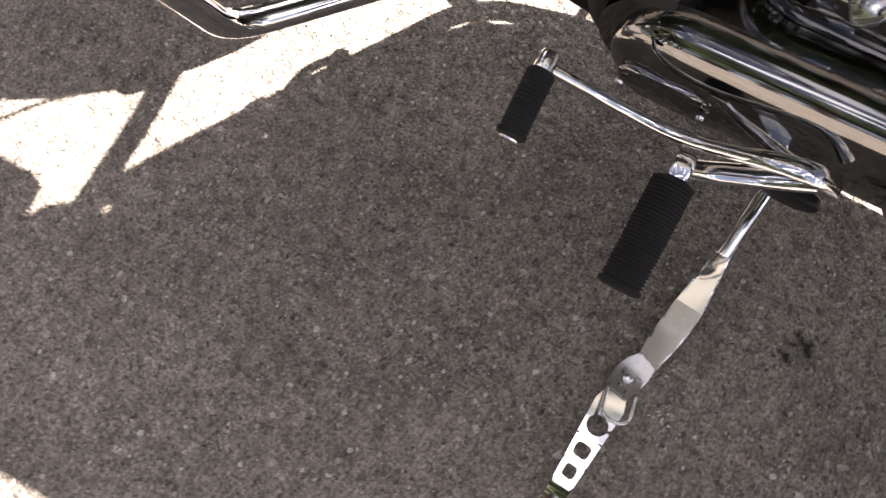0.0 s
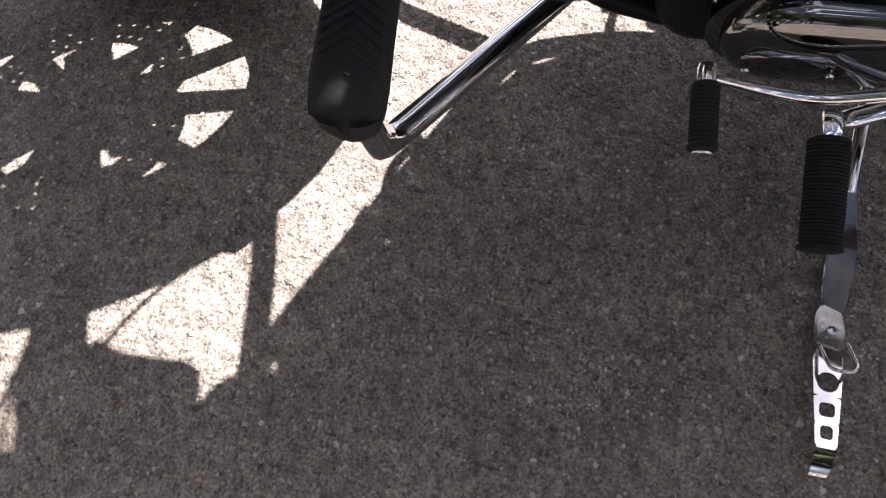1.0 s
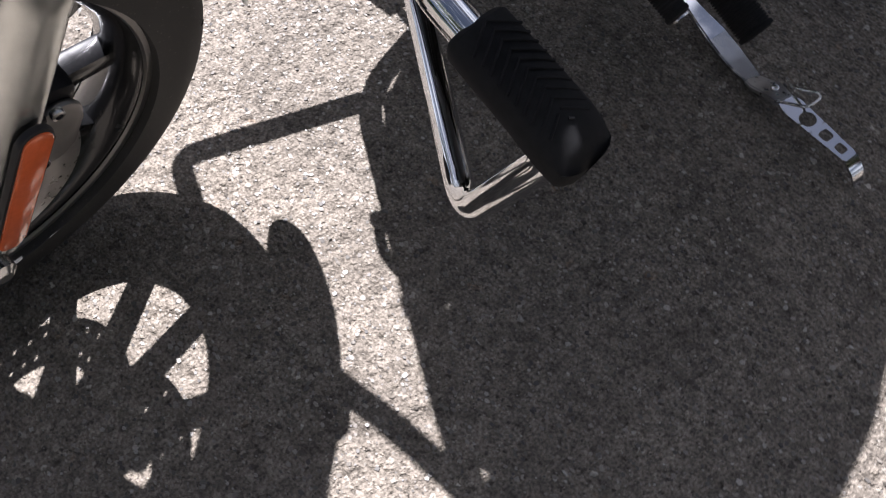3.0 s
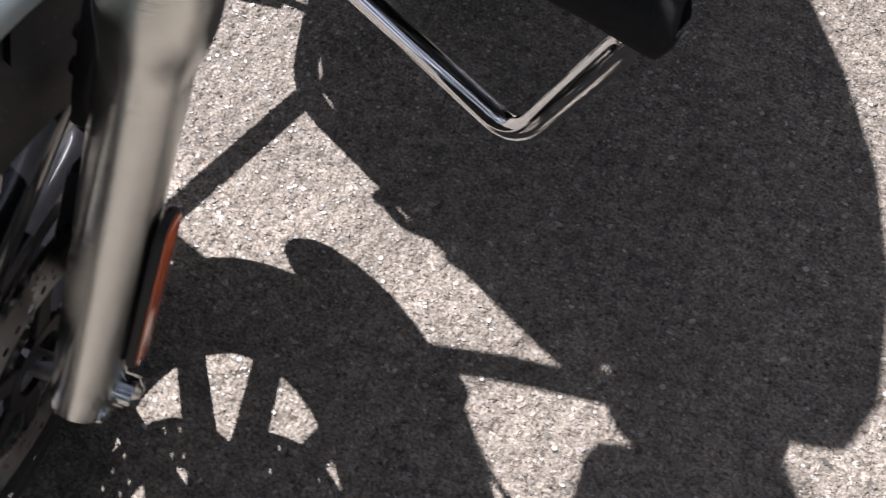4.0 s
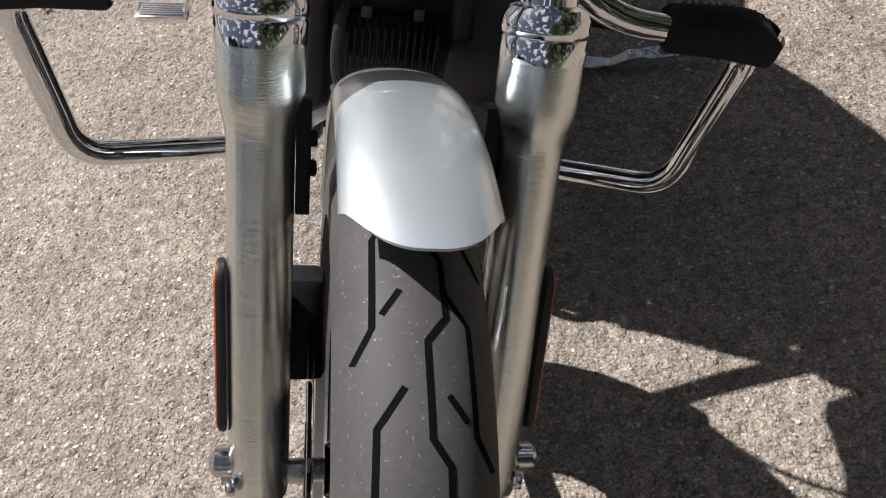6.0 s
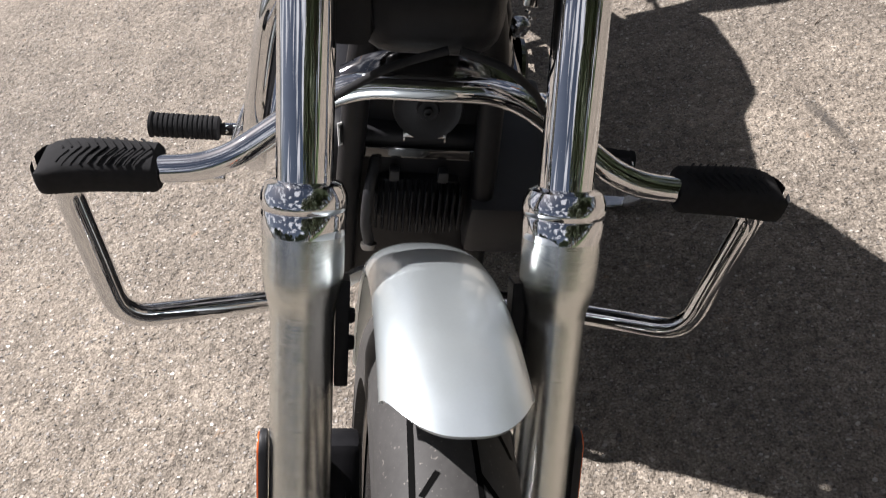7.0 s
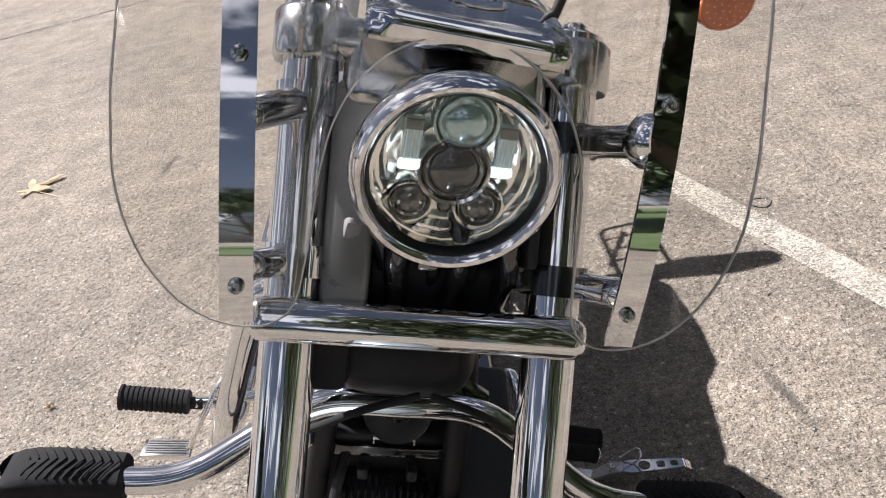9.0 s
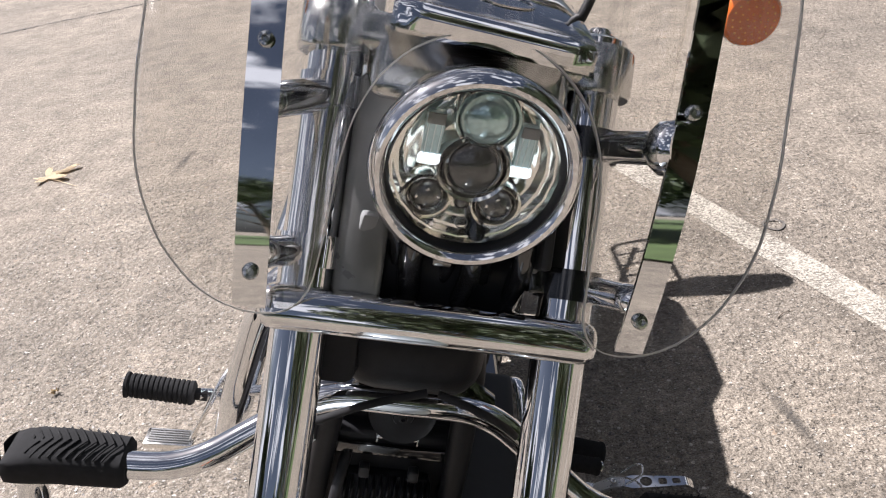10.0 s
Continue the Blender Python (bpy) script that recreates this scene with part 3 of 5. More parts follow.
def front_fender():
    """A short fender that wraps the tyre, open below, with a rounded front lip."""
    bm = bmesh.new()
    rings = []
    first, last, cols = -4.2, 100.0, 26
    rows = 60
    for i in range(rows + 1):
        u = i / rows
        ring = []
        for k in range(-cols, cols + 1):
            e = k / cols
            t = e * radians(88)
            q = min(abs(t), math.pi / 2)
            x = math.copysign(0.0555 * math.sin(q) ** 0.85, e) if e else 0.0
            drop = 0.032 * (1 - math.cos(q) ** 0.9) + max(0.0, abs(t) - math.pi / 2) * 0.12
            # the lip draws back towards its sides
            lip = first + 7.4 * (abs(x) / 0.0555) ** 2.7 + max(0.0, abs(t) - math.pi / 2) * 20
            tail = last - 8 * abs(e) ** 3
            ang = radians(lip + (tail - lip) * u)
            r = 0.381 - drop
            ring.append((AXLE.x + 0.001 + x, AXLE.y + r * math.sin(ang), AXLE.z + r * math.cos(ang)))
        rings.append(ring)
    ring_mesh(bm, rings, closed=False, caps=False)
    bmesh.ops.recalc_face_normals(bm, faces=bm.faces)
    bmesh.ops.solidify(bm, geom=list(bm.faces), thickness=0.003)
    ob = part("front_fender", bm, SILVER_PAINT, bike, "metallic silver painted front fender", 50)
    for s in (-1, 1):
        strip = prism([(-0.010, -0.058), (0.012, -0.058), (0.012, -0.128), (0.009, -0.136), (0.007, -0.156), (-0.006, -0.156), (-0.008, -0.136), (-0.010, -0.128)], 0.012, FORK @ Matrix.Translation((s * 0.0770, 0.006, 0)) @ Matrix(((0, 0, 1, 0), (1, 0, 0, 0), (0, 1, 0, 0), (0, 0, 0, 1))), 0.001, 1)
        part("fender_bracket", strip, BLACK_METAL, ob, "black fender bracket on the fork slider")
        for z in (-0.092, -0.117):
            bolt("bracket_bolt", fk(s * 0.0715, 0.006, z), FORK.to_3x3() @ Vector((-s, 0, 0)), 0.007, ob, BLACK_METAL, "black bracket bolt")
    hoop = bmesh.new()
    rings = []
    back = Vector((0, math.sin(radians(66)), math.cos(radians(66))))
    along = Vector((0, math.cos(radians(66)), -math.sin(radians(66))))
    for k in range(25):
        t = math.pi * k / 24
        out = 0.078 * math.cos(t)
        r = 0.330 + 0.052 * math.sin(t) ** 0.6
        w = 0.016 + 0.010 * abs(math.cos(t)) ** 4
        p = AXLE + Vector((out, 0, 0)) + back * r
        n = (Vector((math.cos(t), 0, 0)) + back * math.sin(t)).normalized()
        rings.append([p + along * w * q + n * 0.003 * v for q, v in ((-1, -1), (1, -1), (1, 1), (-1, 1))])
    ring_mesh(hoop, rings)
    part("fork_brace", hoop, CHROME_WORN, ob, "polished arched fork brace behind the fender crown")
    return ob


front_fender()


def fork_leg(s):
    """One leg of the fork: chrome tube, dust cap, brushed slider, reflector, caliper."""
    m = FORK @ Matrix.Translation((s * 0.111, 0, 0))
    leg = part("fork_slider", lathe([(0.0001, -0.446), (0.015, -0.446), (0.019, -0.440), (0.0195, -0.434), (0.0265, -0.434), (0.0275, -0.425), (0.0275, -0.35), (0.0275, -0.092), (0.0282, -0.082), (0.0308, -0.072), (0.0334, -0.061), (0.0345, -0.051), (0.0345, -0.0155), (0.0001, -0.0155)], m, 48, caps=False), BRUSHED, bike, "brushed aluminium fork slider")
    part("dust_cap", lathe([(0.024, -0.017), (0.0350, -0.017), (0.0355, -0.012), (0.0355, 0.001), (0.0345, 0.003), (0.0360, 0.005), (0.0366, 0.009), (0.0355, 0.017), (0.0315, 0.025), (0.025, 0.0275), (0.0236, 0.0275)], m, 48, caps=False), CHROME, leg, "bright chrome dust cap")
    part("fork_tube", lathe([(0.0235, 0.0), (0.0235, 0.45)], m, 48), CHROME, leg, "chrome fork tube")
    # axle lug and pinch bolt
    bm = rbox((0.040, 0.05, 0.050), m @ Matrix.Translation((0, 0.012, -0.400)), 0.010)
    part("axle_lug", bm, BRUSHED, leg)
    lug = axes(m @ Vector((0, 0.0, -0.403)), m.to_3x3() @ Vector((s, 0, 0)))
    part("axle_nut", lathe([(0.0001, 0.045), (0.008, 0.045), (0.014, 0.040), (0.014, 0.02), (0.0001, 0.02)], lug, 20, caps=False), CHROME_WORN, leg, "axle end")
    bolt("pinch_bolt", m @ Vector((s * 0.022, -0.022, -0.415)), m.to_3x3() @ Vector((s, -0.3, 0)), 0.008, leg, CHROME_WORN)
    # reflector on the outside
    hold = m @ Matrix.Translation((s * 0.0325, 0.004, -0.284)) @ pose(0, 0, 0, 0, 90, 0)
    housing = part("reflector_housing", prism(stadium(0.170, 0.030), 0.007, hold, 0.002), BLACK_PLASTIC, leg, "black reflector housing")
    part("reflector", prism(stadium(0.164, 0.025), 0.0025, m @ Matrix.Translation((s * 0.0365, 0.004, -0.284)) @ pose(0, 0, 0, 0, 90, 0), 0.001), ORANGE_REFLECTOR, leg, "long orange side reflector")
    # caliper behind the leg
    bm = rbox((0.052, 0.060, 0.105), m @ Matrix.Translation((-s * 0.034, 0.060, -0.285)), 0.010, 2, taper=(0.9, 0.7))
    rbox((0.03, 0.03, 0.05), m @ Matrix.Translation((-s * 0.012, 0.030, -0.27)), 0.005, 2, bm)
    cal = part("brake_caliper", bm, BLACK_METAL, leg, "black brake caliper behind the fork leg")
    part("caliper_cover", prism(stadium(0.084, 0.046), 0.008, m @ Matrix.Translation((-s * 0.006, 0.062, -0.285)) @ pose(0, 0, 0, 0, 90, 0), 0.003), CAST, leg, "dull metal caliper cover")
    for z in (-0.25, -0.32):
        bolt("caliper_bolt", m @ Vector((-s * 0.004, 0.055, z)), m.to_3x3() @ Vector((s, 0, 0)), 0.007, leg, CHROME_WORN)
    return leg


for side in (-1, 1):
    fork_leg(side)

# ---------------------------------------------------------------- triple trees, lamp, shield
low = FORK @ Matrix.Translation((0, 0, 0.200))
bm = rbox((0.279, 0.072, 0.036), low @ Matrix.Translation((-0.006, -0.006, 0)), 0.0135, 5)
lower_tree = part("lower_triple_tree", bm, CHROME, bike, "chrome lower triple tree cover", 60)
part("steering_stem", lathe([(0.020, -0.02), (0.020, 0.25)], low @ Matrix.Translation((0, 0.055, 0)), 24), BLACK_METAL, bike, "black steering head")
high = FORK @ Matrix.Translation((0, 0, 0.430))
bm = rbox((0.235, 0.056, 0.036), high, 0.012, 3)
rbox((0.17, 0.050, 0.070), high @ Matrix.Translation((0, -0.004, -0.020)), 0.014, 3, bm)
for s in (-1, 1):
    lathe([(0.0001, -0.020), (0.031, -0.020), (0.033, -0.016), (0.033, 0.018), (0.030, 0.022), (0.0001, 0.022)], high @ Matrix.Translation((s * 0.111, 0, 0)), 32, bm, caps=False)
upper_tree = part("upper_triple_clamp", bm, CHROME_WORN, bike, "polished upper triple clamp")
for s in (-1, 1):
    m = high @ Matrix.Translation((s * 0.111, 0, 0.022))
    part("fork_cap", lathe([(0.026, 0), (0.026, 0.006), (0.022, 0.009), (0.0001, 0.010)], m, 24, caps=False), CHROME, upper_tree, "chrome fork cap")
    bolt("fork_cap_bolt", m @ Vector((0, 0, 0.010)), m.to_3x3() @ Vector((0, 0, 1)), 0.011, upper_tree, CHROME)

LAMP = axes((SX + 0.002, -0.067, 1.0210), (0, -1, -0.07), (1, 0, 0)) @ Matrix.Scale(0.972, 4)


def headlight():
    """A round lamp: bucket, bezel, glass, reflector bowl and its LED projectors."""
    bucket = part("headlight", lathe([(0.070, -0.004), (0.074, -0.02), (0.070, -0.05), (0.052, -0.085), (0.020, -0.105), (0.0001, -0.108)], LAMP, 48, caps=False), CHROME, bike, "round chrome LED headlight")
    part("bezel", lathe([(0.0680, -0.006), (0.0685, 0.002), (0.0705, 0.008), (0.0735, 0.0115), (0.0770, 0.012), (0.0802, 0.009), (0.0825, 0.003), (0.0832, -0.004), (0.0815, -0.012), (0.0770, -0.018)], LAMP, 64, caps=False), CHROME, bucket, "chrome trim ring")
    part("bezel_gasket", lathe([(0.0668, -0.006), (0.0670, 0.002), (0.0690, 0.0058), (0.0714, 0.0045), (0.0714, -0.006)], LAMP, 64, caps=False), BLACK_PLASTIC, bucket, "black lens gasket")
    part("lamp_lens", lathe([(0.0001, 0.010), (0.025, 0.009), (0.048, 0.006), (0.067, 0.000), (0.067, -0.002), (0.048, 0.004), (0.025, 0.007), (0.0001, 0.008)], LAMP, 48, caps=False), LENS_GLASS, bucket, "clear domed lamp lens")
    part("reflector_bowl", lathe([(0.0670, -0.004), (0.0655, -0.010), (0.0640, -0.0105), (0.0615, -0.018), (0.0590, -0.0185), (0.055, -0.026), (0.052, -0.0265), (0.045, -0.033), (0.042, -0.0335), (0.030, -0.038), (0.0001, -0.040)], LAMP, 20, caps=False), BOWL_METAL, bucket, "bright reflector bowl")

    def projector(x, y, r, depth, dark, ring):
        m = LAMP @ Matrix.Translation((x, y, 0))
        part("projector_ring", lathe([(r, -0.046), (r, depth - 0.004), (r * 0.96, depth - 0.001), (r * 0.88, depth - 0.003), (r * 0.86, depth - 0.010)], m, 32, caps=False), ring, bucket, "bright projector ring")
        part("projector_lens", lathe([(r * 0.87, depth - 0.010), (r * 0.84, depth - 0.005), (r * 0.76, depth - 0.001), (r * 0.62, depth + 0.13 * r), (r * 0.45, depth + 0.24 * r), (r * 0.24, depth + 0.32 * r), (0.0001, depth + 0.35 * r)], m, 32, caps=False), dark, bucket, "dark projector lens")

    projector(0.0, -0.002, 0.0300, -0.008, PROJ_DARK, BOWL_METAL)
    projector(0.003, 0.039, 0.0265, -0.010, PROJ_PALE, BOWL_METAL)
    projector(-0.031, -0.034, 0.0175, -0.012, PROJ_GREY, BOWL_METAL)
    projector(0.026, -0.034, 0.0175, -0.012, PROJ_GREY, BOWL_METAL)
    projector(-0.002, -0.036, 0.0062, -0.014, PROJ_GREY, BOWL_METAL)
    for s, x in ((-1, -0.036), (1, 0.037)):
        part("light_bar", rbox((0.015, 0.036, 0.012), LAMP @ Matrix.Translation((x, 0.021, -0.016)), 0.002), BAR_PALE, bucket, "pale blue upright light bar")
        part("light_bar_foot", rbox((0.017, 0.008, 0.013), LAMP @ Matrix.Translation((x, 0.000, -0.0130)) @ pose(0, 0, 0, -35, 0, 0), 0.002), LABEL_BRIGHT, bucket, "glowing white foot of the light bar")
    part("lens_marks", lathe([(0.0045, 0.0), (0.0052, 0.0), (0.0052, 0.001), (0.0045, 0.001)], LAMP @ Matrix.Translation((0.001, -0.052, -0.012)), 20, caps=False, loop=True), GREY_PLASTIC, bucket)
    for x, y in ((-0.031, -0.034), (0.026, -0.034)):
        part("projector_collar", lathe([(0.0195, -0.030), (0.0215, -0.018), (0.0205, -0.013), (0.0185, -0.016)], LAMP @ Matrix.Translation((x, y, 0)), 32, caps=False), BOWL_METAL, bucket, "bright collar round the small projector")
        for q in range(5):
            a = 2 * math.pi * q / 5 + 0.4
            part("led_facet", rbox((0.0032, 0.0024, 0.0012), LAMP @ Matrix.Translation((x + 0.009 * math.cos(a), y + 0.009 * math.sin(a), -0.0085)) @ pose(0, 0, 0, 12 * math.sin(a), -12 * math.cos(a), 40 * q), 0.0004, 1), PALE_METAL, bucket)
    for q in range(3):
        part("light_bar_rib", rbox((0.0010, 0.033, 0.0012), LAMP @ Matrix.Translation((-0.041 + 0.005 * q, 0.021, -0.0098)), 0), GLASS_LINE, bucket)
        part("light_bar_rib", rbox((0.0010, 0.033, 0.0012), LAMP @ Matrix.Translation((0.032 + 0.005 * q, 0.021, -0.0098)), 0), GLASS_LINE, bucket)
    part("light_bar_cap", rbox((0.014, 0.009, 0.003), LAMP @ Matrix.Translation((-0.036, 0.035, -0.0100)), 0.001), GREY_PLASTIC, bucket, "grey cap of the light bar")
    part("light_bar_cap", rbox((0.014, 0.009, 0.003), LAMP @ Matrix.Translation((0.037, 0.035, -0.0100)), 0.001), GREY_PLASTIC, bucket, "grey cap of the light bar")
    part("bezel_clip", rbox((0.016, 0.007, 0.012), LAMP @ Matrix.Translation((-0.010, -0.0815, 0.002)), 0.002), CHROME_DARK, bucket, "small clamp of the trim ring")
    # ears that carry the lamp
    part("lamp_bracket", rbox((0.010, 0.050, 0.13), FORK @ Matrix.Translation((0.078, -0.020, 0.32)), 0.004), BLACK_PLASTIC, bucket, "black lamp side bracket")
    part("lamp_bracket", rbox((0.040, 0.020, 0.185), FORK @ Matrix.Translation((-0.070, -0.012, 0.305)), 0.008, 3), SATIN_GREY, bucket, "satin grey side panel beside the lamp")
    part("lamp_mount", rbox((0.05, 0.07, 0.02), FORK @ Matrix.Translation((0, -0.02, 0.405)), 0.005), BLACK_PAINT, bucket)
    return bucket


PROJ_DARK = material("dark_projector_glass", (0.014, 0.018, 0.019), 0.03, 0.0, 0.3, 160, spec=0.6, coat=1.0)
PROJ_PALE = material("pale_projector_glass", (0.40, 0.55, 0.56), 0.12, 0.55, 0.35, 90, coat=1.0)
BAR_PALE = material("pale_blue_light_bar", (0.55, 0.74, 0.78), 0.10, 0.2, 0.2, 200, coat=1.0)
PROJ_GREY = material("grey_projector_glass", (0.13, 0.13, 0.125), 0.12, 0.5, 0.5, 320, coat=1.0)
LABEL_BRIGHT = material("lit_white_diffuser", (0.93, 0.94, 0.94), 0.25, 0.0, 0.04, 60)
lit = LABEL_BRIGHT.node_tree.nodes["Principled BSDF"]
lit.inputs["Emission Color"].default_value, lit.inputs["Emission Strength"].default_value = (0.9, 1.0, 1.0, 1), 0.55
GLASS_LINE = material("bright_glass_line", (0.80, 0.93, 0.95), 0.1, 0.0, 0.1, 60)
SATIN_GREY = material("satin_grey_panel", (0.17, 0.17, 0.165), 0.32, 0.3, 0.15, 60, bump=0.04)
headlight()

# the windshield lies in a plane parallel to the fork
SHIELD = Matrix.Translation((SX + 0.002, -0.10, 0.930)) @ pose(0, 0, 0, -28.4, 0, 0)


def shield_half():
    """Half of the shield's outline, across and up its own plane, from the top to the notch round the lamp."""
    rough = [(0.0, 0.62), (0.10, 0.61), (0.18, 0.57), (0.225, 0.50), (0.243, 0.40), (0.250, 0.25), (0.250, 0.13), (0.246, 0.075), (0.238, 0.045), (0.222, 0.012), (0.196, -0.016), (0.170, -0.029), (0.145, -0.0325), (0.122, -0.028), (0.108, -0.010), (0.1035, 0.03), (0.100, 0.09), (0.094, 0.125), (0.080, 0.156), (0.058, 0.180), (0.030, 0.195), (0.0, 0.199)]
    return rough


def windshield():
    half = shield_half()
    outline = half + [(-x, y) for x, y in half[-2:0:-1]]
    line = fillet([(*p, 0) for p in outline] + [(*outline[0], 0)], 0.012, 2)[:-1]

    def place(x, y, off):
        return SHIELD @ Vector((x * 1.008, off - 0.018 + 0.30 * x * x + max(0.0, 0.17 - y) ** 2, y))

    bm = bmesh.new()
    flat = [bm.verts.new((p.x, 0, p.y)) for p in line]
    bm.faces.new(flat)
    bmesh.ops.triangulate(bm, faces=list(bm.faces))
    for _ in range(2):
        es = [e for e in bm.edges if e.calc_length() > 0.05 and abs(e.verts[0].co.x - e.verts[1].co.x) > 0.03]
        if es:
            bmesh.ops.subdivide_edges(bm, edges=es, cuts=1)
            bmesh.ops.triangulate(bm, faces=[f for f in bm.faces if len(f.verts) > 3])
    for v in bm.verts:
        v.co = place(v.co.x, v.co.z, 0)
    pane = part("windshield", bm, SHIELD_GLASS, bike, "clear acrylic windshield with a notch for the headlight", 80)
    solid = pane.modifiers.new("thick", "SOLIDIFY")
    solid.thickness, solid.offset = 0.003, 0
    rim = bmesh.new()
    pts = [place(p.x, p.y, 0) for p in line]
    n = len(pts)
    rings = []
    for i, p in enumerate(pts):
        t = (pts[(i + 1) % n] - pts[i - 1]).normalized()
        side = t.cross(SHIELD.to_3x3() @ Vector((0, 1, 0))).normalized()
        up = SHIELD.to_3x3() @ Vector((0, 1, 0))
        rings.append([p + side * 0.0006 * a + up * 0.0016 * b for a, b in ((1, 1), (-1, 1), (-1, -1), (1, -1))])
    ring_mesh(rim, rings, caps=False, loop=True)
    part("shield_edge", rim, SHIELD_EDGE, pane, "polished edge of the windshield")
    for s in (-1, 1):
        strap = bmesh.new()
        w = 0.0125
        rings = []
        for y in (-0.027, -0.01, 0.0, 0.02, 0.04, 0.06, 0.08, 0.1, 0.12, 0.14, 0.16, 0.2, 0.3, 0.40, 0.45):
            x = s * (0.1515 + 0.055 * (y + 0.027))
            rings.append([place(x + a * w, y, -0.0025 + b) for a, b in ((-1, -0.004), (1, -0.004), (1, 0.0), (-1, 0.0))])
        ring_mesh(strap, rings)
        st = part("shield_strap", strap, CHROME, pane, "flat chrome mounting strap", 30)
        for y in (0.0, 0.167, 0.36):
            x = s * (0.1515 + 0.055 * (y + 0.027))
            bolt("strap_bolt", place(x, y, -0.0065), SHIELD.to_3x3() @ Vector((0, -1, 0)), 0.0062, pane, CHROME_WORN, "button-head strap bolt")
        # arms from the strap to the fork tube
        for y, z, r in ((0.128, 0.378, 0.0140) if s < 0 else (0.140, 0.368, 0.0140), (0.016, 0.247, 0.0125)):
            x = s * (0.1515 + 0.055 * (y + 0.027))
            a, b = place(x - s * 0.006, y, 0.012), fk(s * 0.111, -0.002, z)
            k = 1.0 if s > 0 and z > 0.3 else 0.60
            arm = tube([a, a + (b - a) * 0.5, b], r, 20, 0)
            d = (b - a).normalized()
            lathe([(0.0001, -0.012), (0.019 * k, -0.012), (0.0225 * k, -0.006), (0.0225 * k, 0.005), (0.018 * k, 0.012), (r, 0.016)], axes(a, d), 24, arm, caps=False)
            part("shield_arm", arm, CHROME, pane, "chrome windshield arm")
            m = FORK @ Matrix.Translation((s * 0.111, 0, z))
            part("shield_clamp", lathe([(0.024, -0.013), (0.0285, -0.013), (0.0285, 0.013), (0.024, 0.013)], m, 32, caps=False, loop=True), CHROME if s < 0 else BLACK_PAINT, pane, "fork clamp of the windshield")
            part("clamp_screw", rbox((0.016, 0.020, 0.022), m @ Matrix.Translation((-s * 0.030, -0.006, 0)), 0.003), BLACK_PAINT, pane)
    return pane


windshield()

# ---------------------------------------------------------------- bars and controls
riser = bmesh.new()
for s in (-1, 1):
    tube([fk(s * 0.045, 0.03, 0.445), fk(s * 0.045, 0.04, 0.52)], 0.018, 20, 0, riser)
bars = part("handlebar_riser", riser, CHROME, bike, "chrome handlebar risers")
GRIP = {s: (SX + s * 0.40, 0.43, 1.165) for s in (-1, 1)}
bar_line = [GRIP[-1], (SX - 0.29, 0.345, 1.19), (SX - 0.12, 0.135, 1.175), (SX + 0.12, 0.135, 1.175), (SX + 0.29, 0.345, 1.19), GRIP[1]]
part("handlebar", tube(bar_line, 0.0127, 20, 0.05), CHROME, bars, "chrome handlebar")
for s in (-1, 1):
    d = (Vector(GRIP[s]) - Vector((SX + s * 0.29, 0.345, 1.19))).normalized()
    g = axes(Vector(GRIP[s]) - d * 0.105, d)
    part("grip", lathe([(0.0001, 0), (0.020, 0), (0.020, 0.004), (0.0165, 0.006), (0.0165, 0.11), (0.019, 0.112), (0.019, 0.12), (0.0001, 0.121)], g, 24, caps=False), RUBBER, bars, "black rubber grip")
    part("control_lever", tube([g @ Vector((0, 0, -0.02)), Vector(GRIP[s]) + Vector((-s * 0.06, -0.07, -0.015)), Vector(GRIP[s]) + Vector((s * 0.035, -0.055, -0.020))], 0.006, 12, 0.03), CHROME, bars, "chrome control lever")
    part("switch_housing", rbox((0.045, 0.035, 0.045), axes(g.translation - d * 0.02, d), 0.010), CHROME, bars, "chrome switch housing")
cover = bmesh.new()
rings = []
CT = Matrix.Translation((SX + 0.004, 0.034, 1.100)) @ pose(0, 0, 0, -14, 3, 0)
for x, k in ((-0.080, 0.55), (-0.072, 0.9), (-0.055, 1.0), (0.055, 1.0), (0.072, 0.9), (0.080, 0.55)):
    sec = [(-0.058, -0.014), (-0.061, 0.002), (-0.054, 0.012), (0.020, 0.044 * k), (0.060, 0.048 * k), (0.060, -0.014)]
    rings.append([CT @ Vector((x, a * (0.8 + 0.2 * k), b)) for a, b in sec])
ring_mesh(cover, rings)
bmesh.ops.bevel(cover, geom=list(cover.edges), offset=0.003, segments=2, affect="EDGES")
console = part("riser_cover", cover, CHROME, bike, "angular chrome riser cover")
em = CT @ Matrix.Translation((0.004, -0.018, 0.0280)) @ pose(0, 0, 0, 23.4, 0, 0)
el = bmesh.new()
rings = []
for k in range(40):
    a = 2 * math.pi * k / 40
    rings.append([em @ Vector(((0.026 + q * 0.0012) * math.cos(a), (0.014 + q * 0.0012) * math.sin(a), h)) for q, h in ((-1, 0), (-1, 0.0015), (1, 0.0015), (1, 0))])
ring_mesh(el, rings, caps=False, loop=True)
part("oval_emblem", el, CHROME, console, "raised oval emblem outline")
for pts, r in (([(SX - 0.10, 0.10, 1.10), (SX - 0.115, 0.05, 1.135), (SX - 0.15, 0.06, 1.22)], 0.0045), ([(SX + 0.075, 0.06, 1.09), (SX + 0.085, 0.05, 1.13), (SX + 0.11, 0.10, 1.22)], 0.0045), ([(SX - 0.125, 0.09, 1.08), (SX - 0.13, 0.06, 1.13), (SX - 0.16, 0.10, 1.20)], 0.0035)):
    part("control_cable", tube(pts, r, 10, 0.03), BLACK_PLASTIC, bars, "black control cable")
